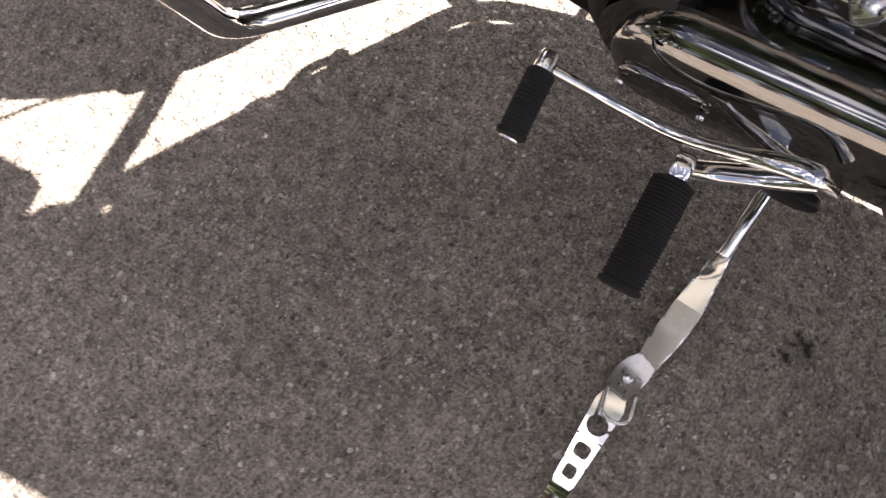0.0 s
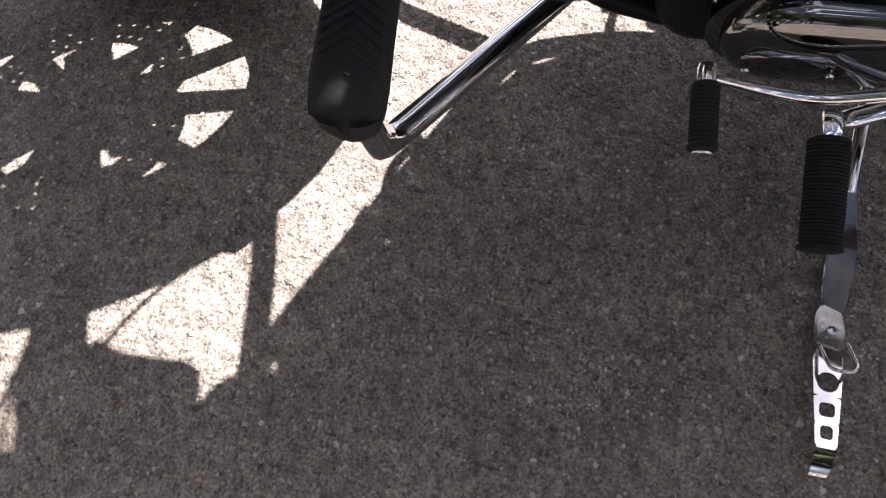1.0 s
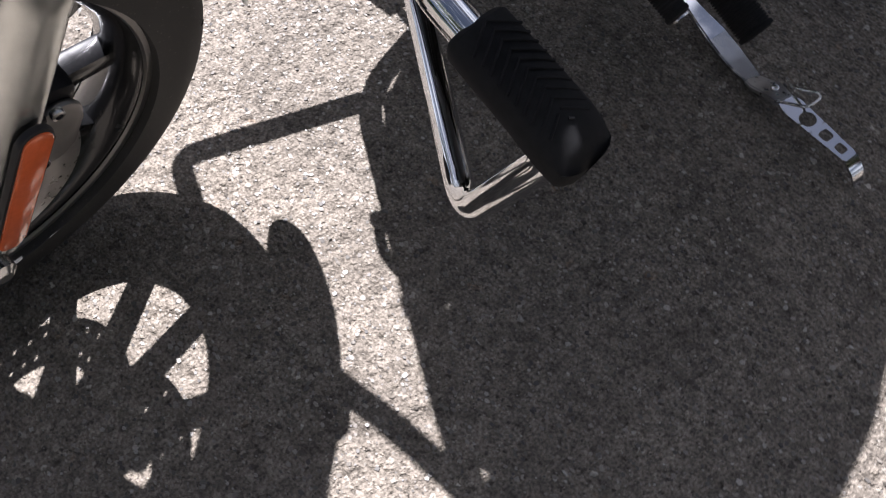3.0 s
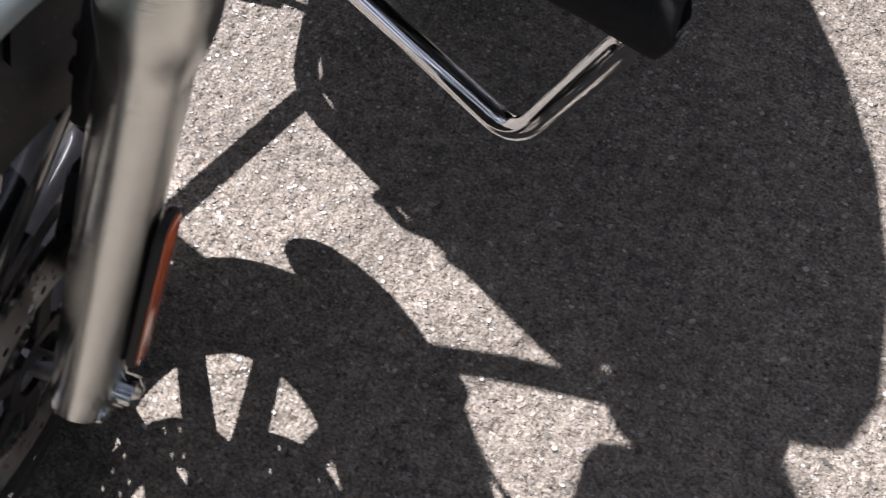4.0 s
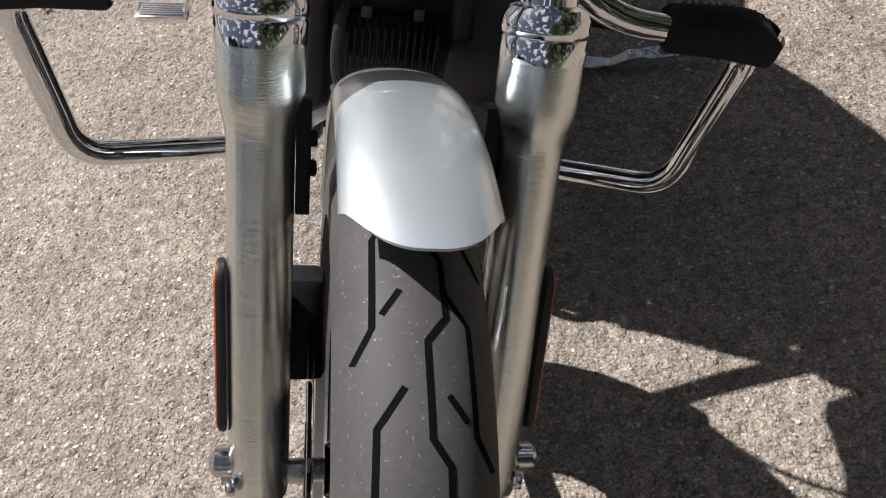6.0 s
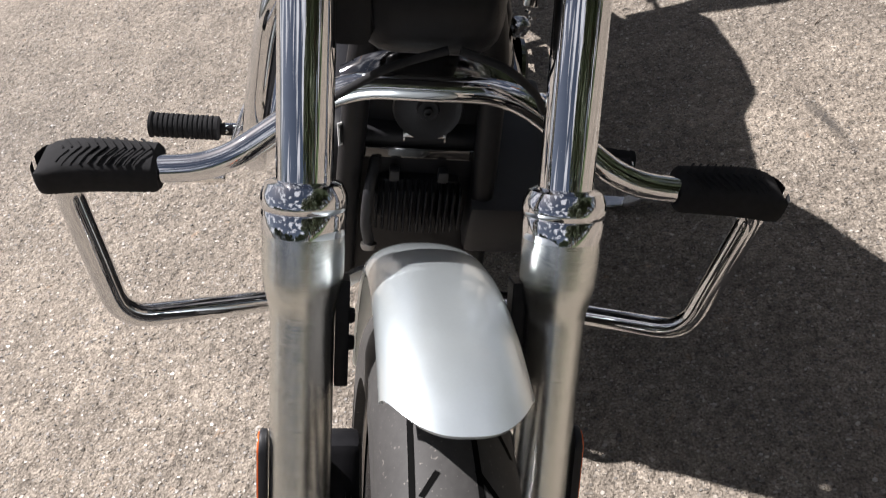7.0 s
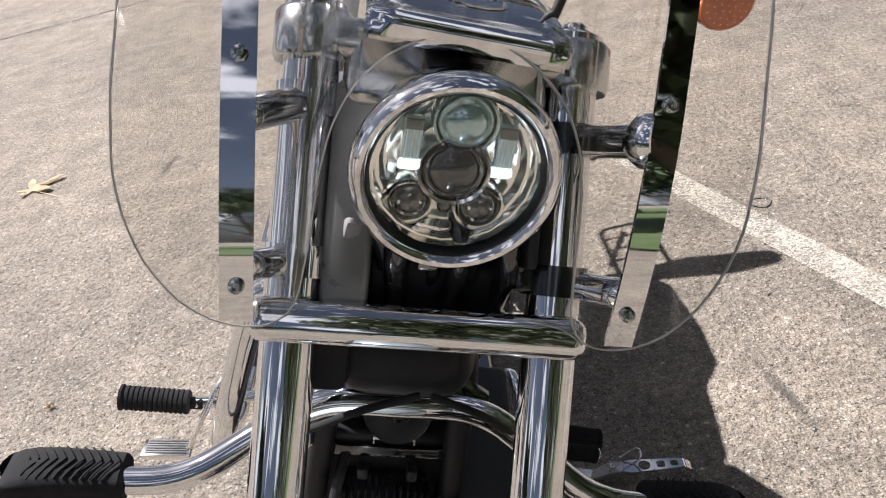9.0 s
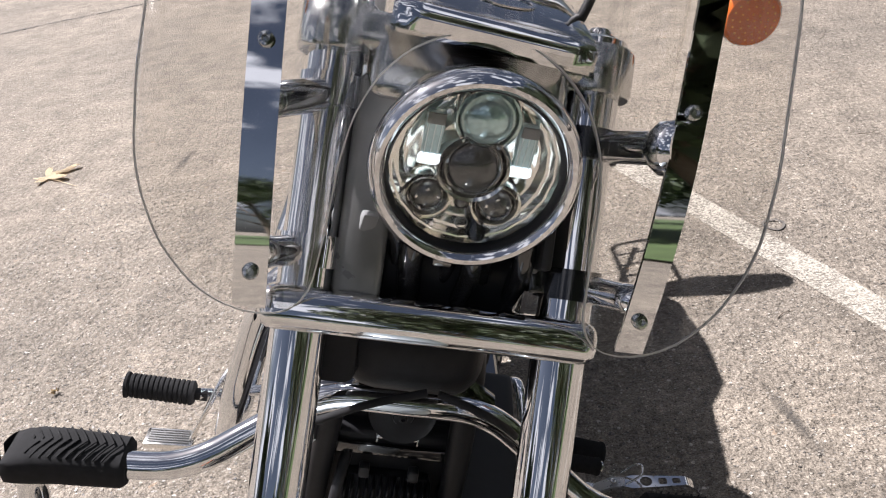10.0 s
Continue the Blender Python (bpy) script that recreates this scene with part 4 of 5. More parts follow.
for s in (-1, 1):
    m = axes((SX + s * 0.345, 0.300, 1.112), (0, -1, -0.15))
    sig = part("turn_signal", lathe([(0.0001, -0.05), (0.022, -0.045), (0.034, -0.02), (0.036, 0.0), (0.033, 0.001)], m, 32, caps=False), CHROME, bars, "chrome turn signal body")
    part("signal_lens", lathe([(0.034, 0.0), (0.034, 0.008), (0.030, 0.013), (0.015, 0.016), (0.0001, 0.0165)], m, 32, caps=False), AMBER, bars, "amber turn signal lens")
    dots = bmesh.new()
    for ring, count in ((0.0, 1), (0.008, 6), (0.016, 12), (0.024, 18)):
        for k in range(count):
            q = 2 * math.pi * (k + 0.5 * (ring > 0.01)) / count
            dome = 0.0165 - 0.0035 * (ring / 0.030) ** 2
            lathe([(0.0014, 0.0), (0.0010, 0.0008), (0.0001, 0.0010)], m @ Matrix.Translation((ring * math.cos(q), ring * math.sin(q), dome)), 8, dots, caps=False)
    part("lens_dots", dots, LED_DOT, bars, "rows of bright dots in the signal lens")
    part("signal_stalk", tube([(SX + s * 0.340, 0.33, 1.115), (SX + s * 0.31, 0.36, 1.185)], 0.007, 12, 0), CHROME, bars)

# ---------------------------------------------------------------- engine guard with foot pads
R_BAR = 0.0155
GY = 0.03
guard_line = [(0.098, 0.205, 0.225), (0.12, 0.190, 0.236), (0.363, GY - 0.004, 0.356), (0.396, GY + 0.014, 0.574), (0.226, GY + 0.005, 0.594), (0.092, GY + 0.055, 0.676), (0.0, GY + 0.055, 0.676)]
left_side = [(-x, y, z) for x, y, z in guard_line]
bm = tube(guard_line, R_BAR, 24, 0.042)
tube(left_side, R_BAR, 24, 0.042, bm)
guard = part("engine_guard", bm, CHROME, bike, "bent chrome tube engine guard", 60)


plate = bmesh.new()
rings = []
for k in range(17):
    e = k / 8 - 1
    x, drop = 0.098 * e, 0.020 * abs(e) ** 3
    rings.append([(x, GY + 0.057 + q, 0.696 + v * (1 - 0.35 * e * e) - drop) for q, v in ((-0.008, -0.012), (0.004, -0.014), (0.020, 0.012), (0.016, 0.016), (0.006, 0.010))])
ring_mesh(plate, rings)
part("guard_bracket", plate, CHROME_DARK, guard, "flat chrome bracket over the guard's cross tube", 50)


def foot_pad(s):
    """A rubber foot pad on the guard's upper tube, with raised chevron ribs."""
    bm = bmesh.new()
    rings = []
    for x, top, bot, dep in ((0.286, 0.010, -0.024, 0.028), (0.291, 0.017, -0.028, 0.032), (0.355, 0.0195, -0.031, 0.033), (0.383, 0.0165, -0.035, 0.034), (0.400, 0.010, -0.038, 0.033), (0.411, 0.000, -0.040, 0.030), (0.4155, -0.011, -0.039, 0.023), (0.4180, -0.018, -0.036, 0.014), (0.4188, -0.023, -0.031, 0.005)):
        ring = []
        for k in range(16):
            a = 2 * math.pi * k / 16
            c, d = math.cos(a), math.sin(a)
            yy = dep * math.copysign(abs(c) ** 0.7, c)
            zz = (top if d > 0 else -bot) * math.copysign(abs(d) ** 0.8, d)
            ring.append((s * x, GY + 0.012 + 0.86 * yy, 0.590 + zz))
        rings.append(ring)
    ring_mesh(bm, rings)
    pad = part("foot_pad", bm, RUBBER, guard, "black rubber foot pad")
    ribs = bmesh.new()
    for i in range(11):
        x0 = 0.294 + 0.0090 * i
        pts = []
        for k in range(13):
            f = k / 12 - 0.5
            x = x0 + abs(f) * 0.030
            if x > 0.388:
                continue
            y = f * 0.054
            z = 0.590 + 0.0195 * (1 - (abs(y) / 0.036) ** 2.6) ** 0.5 - max(0, x - 0.355) * 0.13
            pts.append((s * x, GY + 0.012 + 0.86 * y, z + 0.0008))
        runs = [pts] if len(pts) == 13 else [pts[:len(pts) // 2], pts[len(pts) // 2:]]
        for run in runs:
            if len(run) > 1 and not any((Vector(p) - Vector(q)).length > 0.01 for p, q in zip(run, run[1:])):
                tube(run, 0.0012, 6, 0, ribs)
    part("pad_ribs", ribs, RUBBER, guard, "raised chevron ribs")
    return pad


for side in (-1, 1):
    foot_pad(side)

# ---------------------------------------------------------------- frame and engine
bm = tube([(0, 0.09, 0.99), (0, 0.075, 0.86)], 0.030, 24, 0)
for s in (-1, 1):
    tube([(s * 0.02, 0.10, 0.88), (s * 0.075, 0.13, 0.70), (s * 0.088, 0.16, 0.50), (s * 0.100, 0.20, 0.22), (s * 0.10, 0.34, 0.17), (s * 0.10, 0.95, 0.20)], 0.0165, 16, 0.06, bm)
tube([(0, 0.10, 0.95), (0, 0.35, 0.90), (0, 0.75, 0.72), (0, 0.95, 0.60)], 0.022, 16, 0.1, bm)
bmesh.ops.translate(bm, vec=(0, 0.014, 0), verts=bm.verts)
frame_tubes = part("bike_frame", bm, BLACK_METAL, bike, "black tubular frame")
part("frame_label", rbox((0.0015, 0.020, 0.034), Matrix.Translation((-0.0945, 0.158, 0.560)) @ pose(0, 0, 0, 4, 0, -50), 0), LABEL_WHITE, frame_tubes, "small worn sticker outline on the frame tube")
part("frame_label_face", rbox((0.0022, 0.015, 0.028), Matrix.Translation((-0.0945, 0.158, 0.560)) @ pose(0, 0, 0, 4, 0, -50), 0), BLACK_PLASTIC, frame_tubes)

horn = part("horn", lathe([(0.0001, 0.0), (0.012, 0.0), (0.014, -0.004), (0.032, -0.006), (0.040, -0.004), (0.042, -0.010), (0.040, -0.024), (0.0001, -0.026)], axes((0.004, 0.138, 0.610), (0, -1, 0.15)), 36, caps=False), BLACK_METAL, bike, "round black horn")
bolt("horn_bolt", (0.004, 0.137, 0.610), (0, -1, 0.15), 0.006, horn, BLACK_METAL)
regulator = part("voltage_regulator", rbox((0.112, 0.034, 0.076), Matrix.Translation((0.004, 0.196, 0.435)), 0.010), BLACK_METAL, bike, "black finned voltage regulator")
for i in range(13):
    part("fin", rbox((0.0040, 0.030, 0.074 - 0.012 * (abs(i - 6) / 6) ** 3), Matrix.Translation((-0.052 + 0.0093 * i, 0.170, 0.435)), 0.0015, 1), BLACK_METAL, regulator)
bar = part("cross_rod", tube([(-0.022, 0.154, 0.566), (0.028, 0.154, 0.566)], 0.0055, 12, 0), CHROME, bike, "small shiny cross rod")
for x in (-0.022, 0.028):
    part("rod_washer", lathe([(0.0001, -0.001), (0.011, -0.001), (0.011, 0.001), (0.0001, 0.001)], axes((x, 0.154, 0.566), (1, 0, 0)), 16, caps=False), CHROME_WORN, bike)
for x in (-0.030, 0.034):
    part("regulator_lug", rbox((0.014, 0.016, 0.018), Matrix.Translation((x, 0.172, 0.488)), 0.003), BLACK_PLASTIC, regulator, "black mounting lug")
part("regulator_plate", rbox((0.150, 0.008, 0.016), Matrix.Translation((0.004, 0.182, 0.516)), 0.002), BLACK_GLOSS, regulator, "glossy black crossbar")
elbow = part("oil_line", tube([(-0.060, 0.150, 0.385), (-0.066, 0.140, 0.430), (-0.062, 0.150, 0.480), (-0.055, 0.185, 0.500)], 0.0075, 14, 0.03), BLACK_PLASTIC, bike, "black oil line beside the regulator")
bolt("line_fitting", (-0.060, 0.149, 0.383), (0, -0.4, -1), 0.011, elbow, CAST)
# solid blocks added inside the frame to close gaps in the ground shadow
part("neck_shroud", rbox((0.140, 0.19, 0.175), Matrix.Translation((0, 0.182, 0.845)) @ pose(0, 0, 0, -6, 0, 0), 0.055, 5), BLACK_PLASTIC, bike, "black block added at the neck to fill the shadow")
part("engine_shroud", rbox((0.185, 0.15, 0.320), Matrix.Translation((0, 0.282, 0.393)) @ pose(0, 0, 0, 8.5, 0, 0), 0.012, 3), BLACK_METAL, bike, "black shroud ahead of the cylinders")
part("shroud_core", rbox((0.175, 0.14, 0.14), Matrix.Translation((0, 0.272, 0.600)) @ pose(0, 0, 0, 8.5, 0, 0), 0.004, 2), BLACK_METAL, bike, "dark block added behind the horn to fill the shadow")
part("upper_shroud", rbox((0.175, 0.20, 0.13), Matrix.Translation((0, 0.245, 0.692)) @ pose(0, 0, 0, 8.5, 0, 0), 0.012, 3), BLACK_METAL, bike, "black upper block added under the tank to fill the shadow")
part("intake_housing", rbox((0.15, 0.36, 0.20), Matrix.Translation((0, 0.44, 0.745)) @ pose(0, 0, 0, -14, 0, 0), 0.03, 3), BLACK_PLASTIC, bike, "black block added under the tank to fill the shadow")
# unseen covers and core, added so no light leaks under the seat
for s in (-1, 1):
    part("side_cover", rbox((0.06, 0.46, 0.36), Matrix.Translation((s * 0.115, 0.87, 0.50)), 0.05, 4), BLACK_PAINT, bike, "black side cover added under the seat to block light")
part("battery_box", rbox((0.20, 0.34, 0.34), Matrix.Translation((0, 0.80, 0.50)), 0.02, 2), BLACK_PLASTIC, bike)
part("black_side_box", rbox((0.115, 0.25, 0.11), Matrix.Translation((0.130, 0.285, 0.425)) @ pose(0, 0, 0, 14, 0, 0), 0.012), BLACK_PLASTIC, bike, "black plastic box ahead of the engine")

# masses added behind the fork to give the front end's shadow its outline
part("cable_shroud", prism([(-0.058, 0.805), (-0.02, 0.825), (0.033, 0.852), (0.065, 0.860), (0.10, 0.93), (-0.03, 0.93)], 0.045, axes((-0.085, 0, 0), (1, 0, 0), (0, 1, 0)), 0.010, 3), BLACK_METAL, bike, "black block added at the steering head to shape the shadow")
part("stem_shroud", rbox((0.13, 0.14, 0.085), Matrix.Translation((-0.015, 0.015, 0.826)), 0.034, 4), BLACK_METAL, bike, "black rounded block added under the lower triple tree to shape the shadow")
part("steering_head", rbox((0.13, 0.12, 0.07), Matrix.Translation((0, 0.025, 0.895)), 0.015, 3), BLACK_METAL, bike, "black steering head casting, blocked out to fill the shadow")
bm = rbox((0.30, 0.40, 0.28), Matrix.Translation((0, 0.50, 0.32)), 0.05, 4)
engine = part("engine", bm, BLACK_METAL, bike, "black V-twin engine")


def cylinder(tilt, y):
    m = Matrix.Translation((0, y, 0.42)) @ pose(0, 0, 0, tilt, 0, 0)
    bm = bmesh.new()
    for i in range(14):
        w = 0.155 + (0.012 if i > 8 else 0)
        rbox((w, w, 0.0045), m @ Matrix.Translation((0, 0, 0.03 + 0.0115 * i)), 0.0015, 1, bm)
    lathe([(0.0001, 0.0), (0.062, 0.0), (0.062, 0.19), (0.0001, 0.19)], m, 32, bm, caps=False)
    cyl = part("cylinder", bm, BLACK_METAL, engine, "black finned cylinder")
    part("rocker_cover", rbox((0.165, 0.145, 0.065), m @ Matrix.Translation((0, 0, 0.222)), 0.022, 4), CHROME, engine, "chrome rocker cover")
    for s in (-1, 1):
        for q in (-1, 1):
            bolt("rocker_bolt", m @ Vector((s * 0.065, q * 0.055, 0.252)), m.to_3x3() @ Vector((0, 0, 1)), 0.007, engine, CHROME)


cylinder(24, 0.36)
cylinder(-24, 0.54)

def domed(length, width, y, z, x, rise, name, mat, label, power=2.4):
    """A smooth pan-shaped cover with round ends, swelling outwards."""
    bm = bmesh.new()
    rings = []
    for k in range(13):
        q = k / 12
        inset = width * 0.46 * (1 - math.cos(q * math.pi / 2))
        h = rise * (math.sin(q * math.pi / 2)) ** (2 / power)
        rings.append([(x + h, y + u, z + v) for u, v in stadium(length - 2 * inset, width - 2 * inset, 20)])
    rings.insert(0, [(x - 0.03, p[1], p[2]) for p in rings[0]])
    ring_mesh(bm, rings)
    return part(name, bm, mat, engine, label, 60)


# left side: the primary cover with its inspection plate, and a smooth cover above
PRIM = axes((0.205, 0.0, 0.0), (1, 0, 0), (0, 1, 0))
prim_back = [(y + 0.575, z + 0.340) for y, z in stadium(0.50, 0.200, 20)]
prim_line = [(y + 0.585, z + 0.328) for y, z in stadium(0.485, 0.155, 20)]
part("primary_case", prism(prim_back, 0.055, PRIM @ Matrix.Translation((0, 0, -0.036)), 0.014, 5), CHROME_DARK, engine, "dark-chromed flange of the primary case", 60)
domed(0.485, 0.155, 0.585, 0.328, 0.190, 0.040, "primary_cover", CHROME_DARK, "smooth dark-chromed primary cover", 3.2)
part("inspection_cover", prism([(y + 0.412, z + 0.328) for y, z in stadium(0.098, 0.050, 14)], 0.012, PRIM @ Matrix.Translation((0, 0, 0.022)), 0.006, 4), CHROME_DARK, engine, "oval inspection cover", 60)
part("derby_cover", lathe([(0.0001, 0.012), (0.05, 0.011), (0.064, 0.004), (0.066, -0.004)], axes((0.232, 0.70, 0.335), (1, 0, 0)), 40, caps=False), CHROME_DARK, engine, "round clutch cover")
for y, z in ((0.37, 0.325), (0.455, 0.328)):
    bolt("cover_screw", (0.237, y, z), (1, 0, 0), 0.0045, engine, CHROME)
domed(0.36, 0.125, 0.61, 0.475, 0.135, 0.045, "upper_side_cover", CHROME_SMOKED, "smooth smoked-chrome upper side cover", 2.4)
lug = part("case_fitting", rbox((0.03, 0.026, 0.03), Matrix.Translation((0.185, 0.520, 0.525)) @ pose(0, 0, 0, 20, 10, 30), 0.007), CHROME_WORN, engine, "small cast fitting with studs")
for d in (-1, 1):
    bolt("stud", (0.197, 0.520 + d * 0.012, 0.545), (0.6, d * 0.2, 1), 0.005, engine, CHROME)

# shift lever, left foot peg
shift = part("shift_lever", tube([(0.287, 0.314, 0.412), (0.272, 0.375, 0.358), (0.266, 0.445, 0.332), (0.262, 0.515, 0.360)], (0.0050, 0.0075), 12, 0.04), CHROME, bike, "slim chrome shift lever")
part("shift_clamp", tube([(0.264, 0.485, 0.345), (0.261, 0.530, 0.370), (0.256, 0.565, 0.370), (0.248, 0.590, 0.340)], (0.0075, 0.0135), 20, 0.03, flat=0.55), CHROME, shift, "chrome lever boss")


def ribbed_peg(name, a, b, r, parent, rings_n, label):
    """A foot peg: rubber sleeve with rings, end cap and root."""
    a, b = Vector(a), Vector(b)
    L = (b - a).length
    m = axes(a, b - a)
    prof = [(0.0001, 0), (r * 0.8, 0), (r, 0.003)]
    for i in range(rings_n):
        z0 = 0.004 + (L - 0.010) * i / rings_n
        z1 = 0.004 + (L - 0.010) * (i + 1) / rings_n
        prof += [(r, z0), (r, z0 + (z1 - z0) * 0.55), (r * 0.91, z0 + (z1 - z0) * 0.68), (r * 0.91, z0 + (z1 - z0) * 0.88)]
    prof += [(r, L - 0.005), (r * 1.06, L - 0.004), (r * 1.06, L), (r * 0.8, L + 0.002), (0.0001, L + 0.002)]
    return part(name, lathe(prof, m, 28, caps=False), RUBBER, parent, label)


ribbed_peg("shift_peg", (0.291, 0.314, 0.410), (0.355, 0.316, 0.404), 0.0135, shift, 14, "black rubber shift peg")
part("shift_peg_cap", lathe([(0.0001, 0), (0.010, 0), (0.010, 0.002), (0.0001, 0.0025)], axes((0.358, 0.316, 0.4037), (1, 0, -0.09)), 16, caps=False), PALE_METAL, shift, "bright metal end cap")
part("shift_peg_root", lathe([(0.008, -0.014), (0.0095, -0.010), (0.0095, 0.004), (0.006, 0.006)], axes((0.287, 0.314, 0.4105), (1, 0, -0.09)), 16), CHROME, shift)

step = part("foot_peg_bracket", tube([(0.281, 0.464, 0.306), (0.268, 0.485, 0.283), (0.240, 0.545, 0.268), (0.222, 0.60, 0.285)], (0.010, 0.014), 16, 0.03, flat=0.7), CHROME, bike, "chrome foot peg bracket")
part("bracket_plate", prism([(y + 0.545, z + 0.300) for y, z in stadium(0.066, 0.034, 12)], 0.014, axes((0.238, 0, 0), (1, 0, 0), (0, 1, -0.1)), 0.005, 3), BLACK_METAL, step, "dark oval bracket plate")
ribbed_peg("foot_peg", (0.300, 0.462, 0.316), (0.416, 0.462, 0.302), 0.0215, step, 28, "thick black rubber foot peg")
part("peg_clevis", rbox((0.03, 0.022, 0.026), Matrix.Translation((0.286, 0.462, 0.314)), 0.005), CHROME, step, "chrome peg clevis")

# the left side controls and covers sit a little lower and further back
LEFT_SET = Matrix.Translation((-0.0125, 0.019, -0.014))
for ob in list(engine.children):
    if ob.name.split(".")[0] in {"primary_case", "primary_cover", "inspection_cover", "derby_cover", "cover_screw", "upper_side_cover", "case_fitting", "stud"}:
        ob.data.transform(LEFT_SET)
for thing in (shift, step):
    for ob in [thing] + list(thing.children):
        ob.data.transform(LEFT_SET)

# right side: foot peg, brake pedal, header pipe
step = part("foot_peg_bracket", tube([(-0.305, 0.475, 0.327), (-0.275, 0.485, 0.322), (-0.19, 0.53, 0.31)], 0.010, 14, 0.03), CHROME, bike, "chrome foot peg bracket")
ribbed_peg("foot_peg", (-0.312, 0.475, 0.327), (-0.425, 0.475, 0.329), 0.0205, step, 13, "black ribbed rubber foot peg")
part("peg_clevis", rbox((0.026, 0.016, 0.018), Matrix.Translation((-0.303, 0.475, 0.326)), 0.004), BLACK_METAL, step)
brake = part("brake_pedal", tube([(-0.300, 0.398, 0.300), (-0.275, 0.405, 0.365), (-0.258, 0.42, 0.415), (-0.225, 0.46, 0.44)], (0.007, 0.009), 14, 0.03, flat=0.6), PALE_METAL, bike, "bright metal brake pedal arm")
bm = rbox((0.078, 0.040, 0.012), Matrix.Translation((-0.333, 0.398, 0.292)) @ pose(0, 0, 0, 0, -3, 0), 0.004)
pad = part("pedal_pad", bm, PALE_METAL, brake, "ribbed bright pedal pad")
bm = bmesh.new()
for i in range(6):
    rbox((0.066, 0.0028, 0.003), Matrix.Translation((-0.333, 0.384 + 0.0055 * i, 0.299)) @ pose(0, 0, 0, 0, -3, 0), 0.001, 1, bm)
part("pedal_ribs", bm, GREY_PLASTIC, brake, "grooved pedal face")
head_pipe = part("exhaust", tube([(-0.10, 0.25, 0.735), (-0.165, 0.222, 0.735), (-0.187, 0.222, 0.665), (-0.213, 0.237, 0.52), (-0.232, 0.31, 0.385), (-0.235, 0.46, 0.30), (-0.235, 1.0, 0.285)], 0.0175, 24, 0.05), CHROME, bike, "chrome exhaust header pipe", 60)
part("muffler", lathe([(0.024, 0), (0.040, 0.05), (0.045, 0.12), (0.045, 0.50), (0.040, 0.52), (0.0001, 0.50)], axes((-0.235, 0.98, 0.285), (0, 1, 0.05)), 32), CHROME, head_pipe, "chrome muffler")
part("right_case_cover", prism([(y + 0.50, z + 0.36) for y, z in stadium(0.36, 0.16, 14)], 0.05, axes((-0.170, 0, 0), (1, 0, 0), (0, 1, 0)), 0.02, 4), CHROME, engine, "polished right engine cover", 60)

# cables and neck trim between the fork tubes
for pts, r in (([(0.0, -0.060, 0.806), (-0.050, -0.064, 0.790), (-0.100, -0.035, 0.735), (-0.135, 0.030, 0.665)], 0.0038), ([(0.010, -0.060, 0.806), (0.050, -0.064, 0.795), (0.090, -0.025, 0.745), (0.118, 0.050, 0.675)], 0.0038), ([(-0.07, 0.02, 0.90), (-0.075, 0.015, 0.83), (-0.03, 0.03, 0.79), (0.04, 0.03, 0.79)], 0.004)):
    part("brake_hose", tube(pts, r, 10, 0.05), RUBBER, frame_tubes, "black hose")
part("neck_cover", rbox((0.016, 0.006, 0.20), Matrix.Translation((0.086, 0.055, 0.885)) @ pose(0, 0, 0, 8, 0, -12), 0.002), CHROME, frame_tubes, "flat chrome neck cover")
for x, y, r, lean_x in ((-0.052, -0.030, 0.0085, 0.010), (-0.030, -0.044, 0.0110, -0.004), (-0.006, -0.036, 0.0065, 0.006), (0.014, -0.046, 0.0095, 0.004), (0.036, -0.034, 0.0075, -0.008), (0.056, -0.040, 0.0100, 0.004)):
    part("wiring_loom", tube([(x, y + 0.015, 0.885), (x + lean_x, y, 0.925), (x + lean_x * 0.3, y - 0.004, 0.955), (x - lean_x, y + 0.03, 1.00)], r, 14, 0.03), BLACK_GLOSS, frame_tubes, "shiny black wiring loom")
for x, z in ((-0.068, 0.925), (-0.072, 0.952), (0.068, 0.935)):
    part("loom_connector", rbox((0.014, 0.010, 0.018), Matrix.Translation((x, -0.035, z)) @ pose(0, 0, 0, 5, 8, 15), 0.003), GREY_PLASTIC, frame_tubes, "small grey connector")
for x, y in ((-0.055, -0.02), (-0.02, -0.03), (0.025, -0.03), (0.055, -0.02)):
    part("wiring_connector", rbox((0.018, 0.03, 0.045), FORK @ Matrix.Translation((x, y + 0.05, 0.255)) @ pose(0, 0, 0, 8 * x * 20, 5, 20 * x * 10), 0.003), BLACK_PLASTIC, frame_tubes, "black wiring connector")
part("lamp_shell_cover", rbox((0.040, 0.03, 0.10), FORK @ Matrix.Translation((-0.070, 0.035, 0.30)), 0.010), BLACK_PLASTIC, frame_tubes, "black plastic shroud behind the lamp")

# ---------------------------------------------------------------- kickstand, touching the ground
def blade(points, widths, thick, name, mat, parent, label):
    """A flat bar along places in the world, with its width at each one."""
    bm = bmesh.new()
    ps = [own(p) for p in points]
    rings = []
    for i, p in enumerate(ps):
        t = (ps[min(i + 1, len(ps) - 1)] - ps[max(i - 1, 0)]).normalized()
        side = t.cross(BIKE_INV.to_3x3() @ Vector((0.15, 0.0, 1))).normalized()
        up = side.cross(t)
        w = widths[i] / 2
        rings.append([p + side * a * w + up * b * thick / 2 for a, b in ((-1, -1), (1, -1), (1, 1), (-1, 1))])
    ring_mesh(bm, rings)
    bmesh.ops.bevel(bm, geom=list(bm.edges), offset=thick * 0.22, segments=2, affect="EDGES")
    return part(name, bm, mat, parent, label, 30)


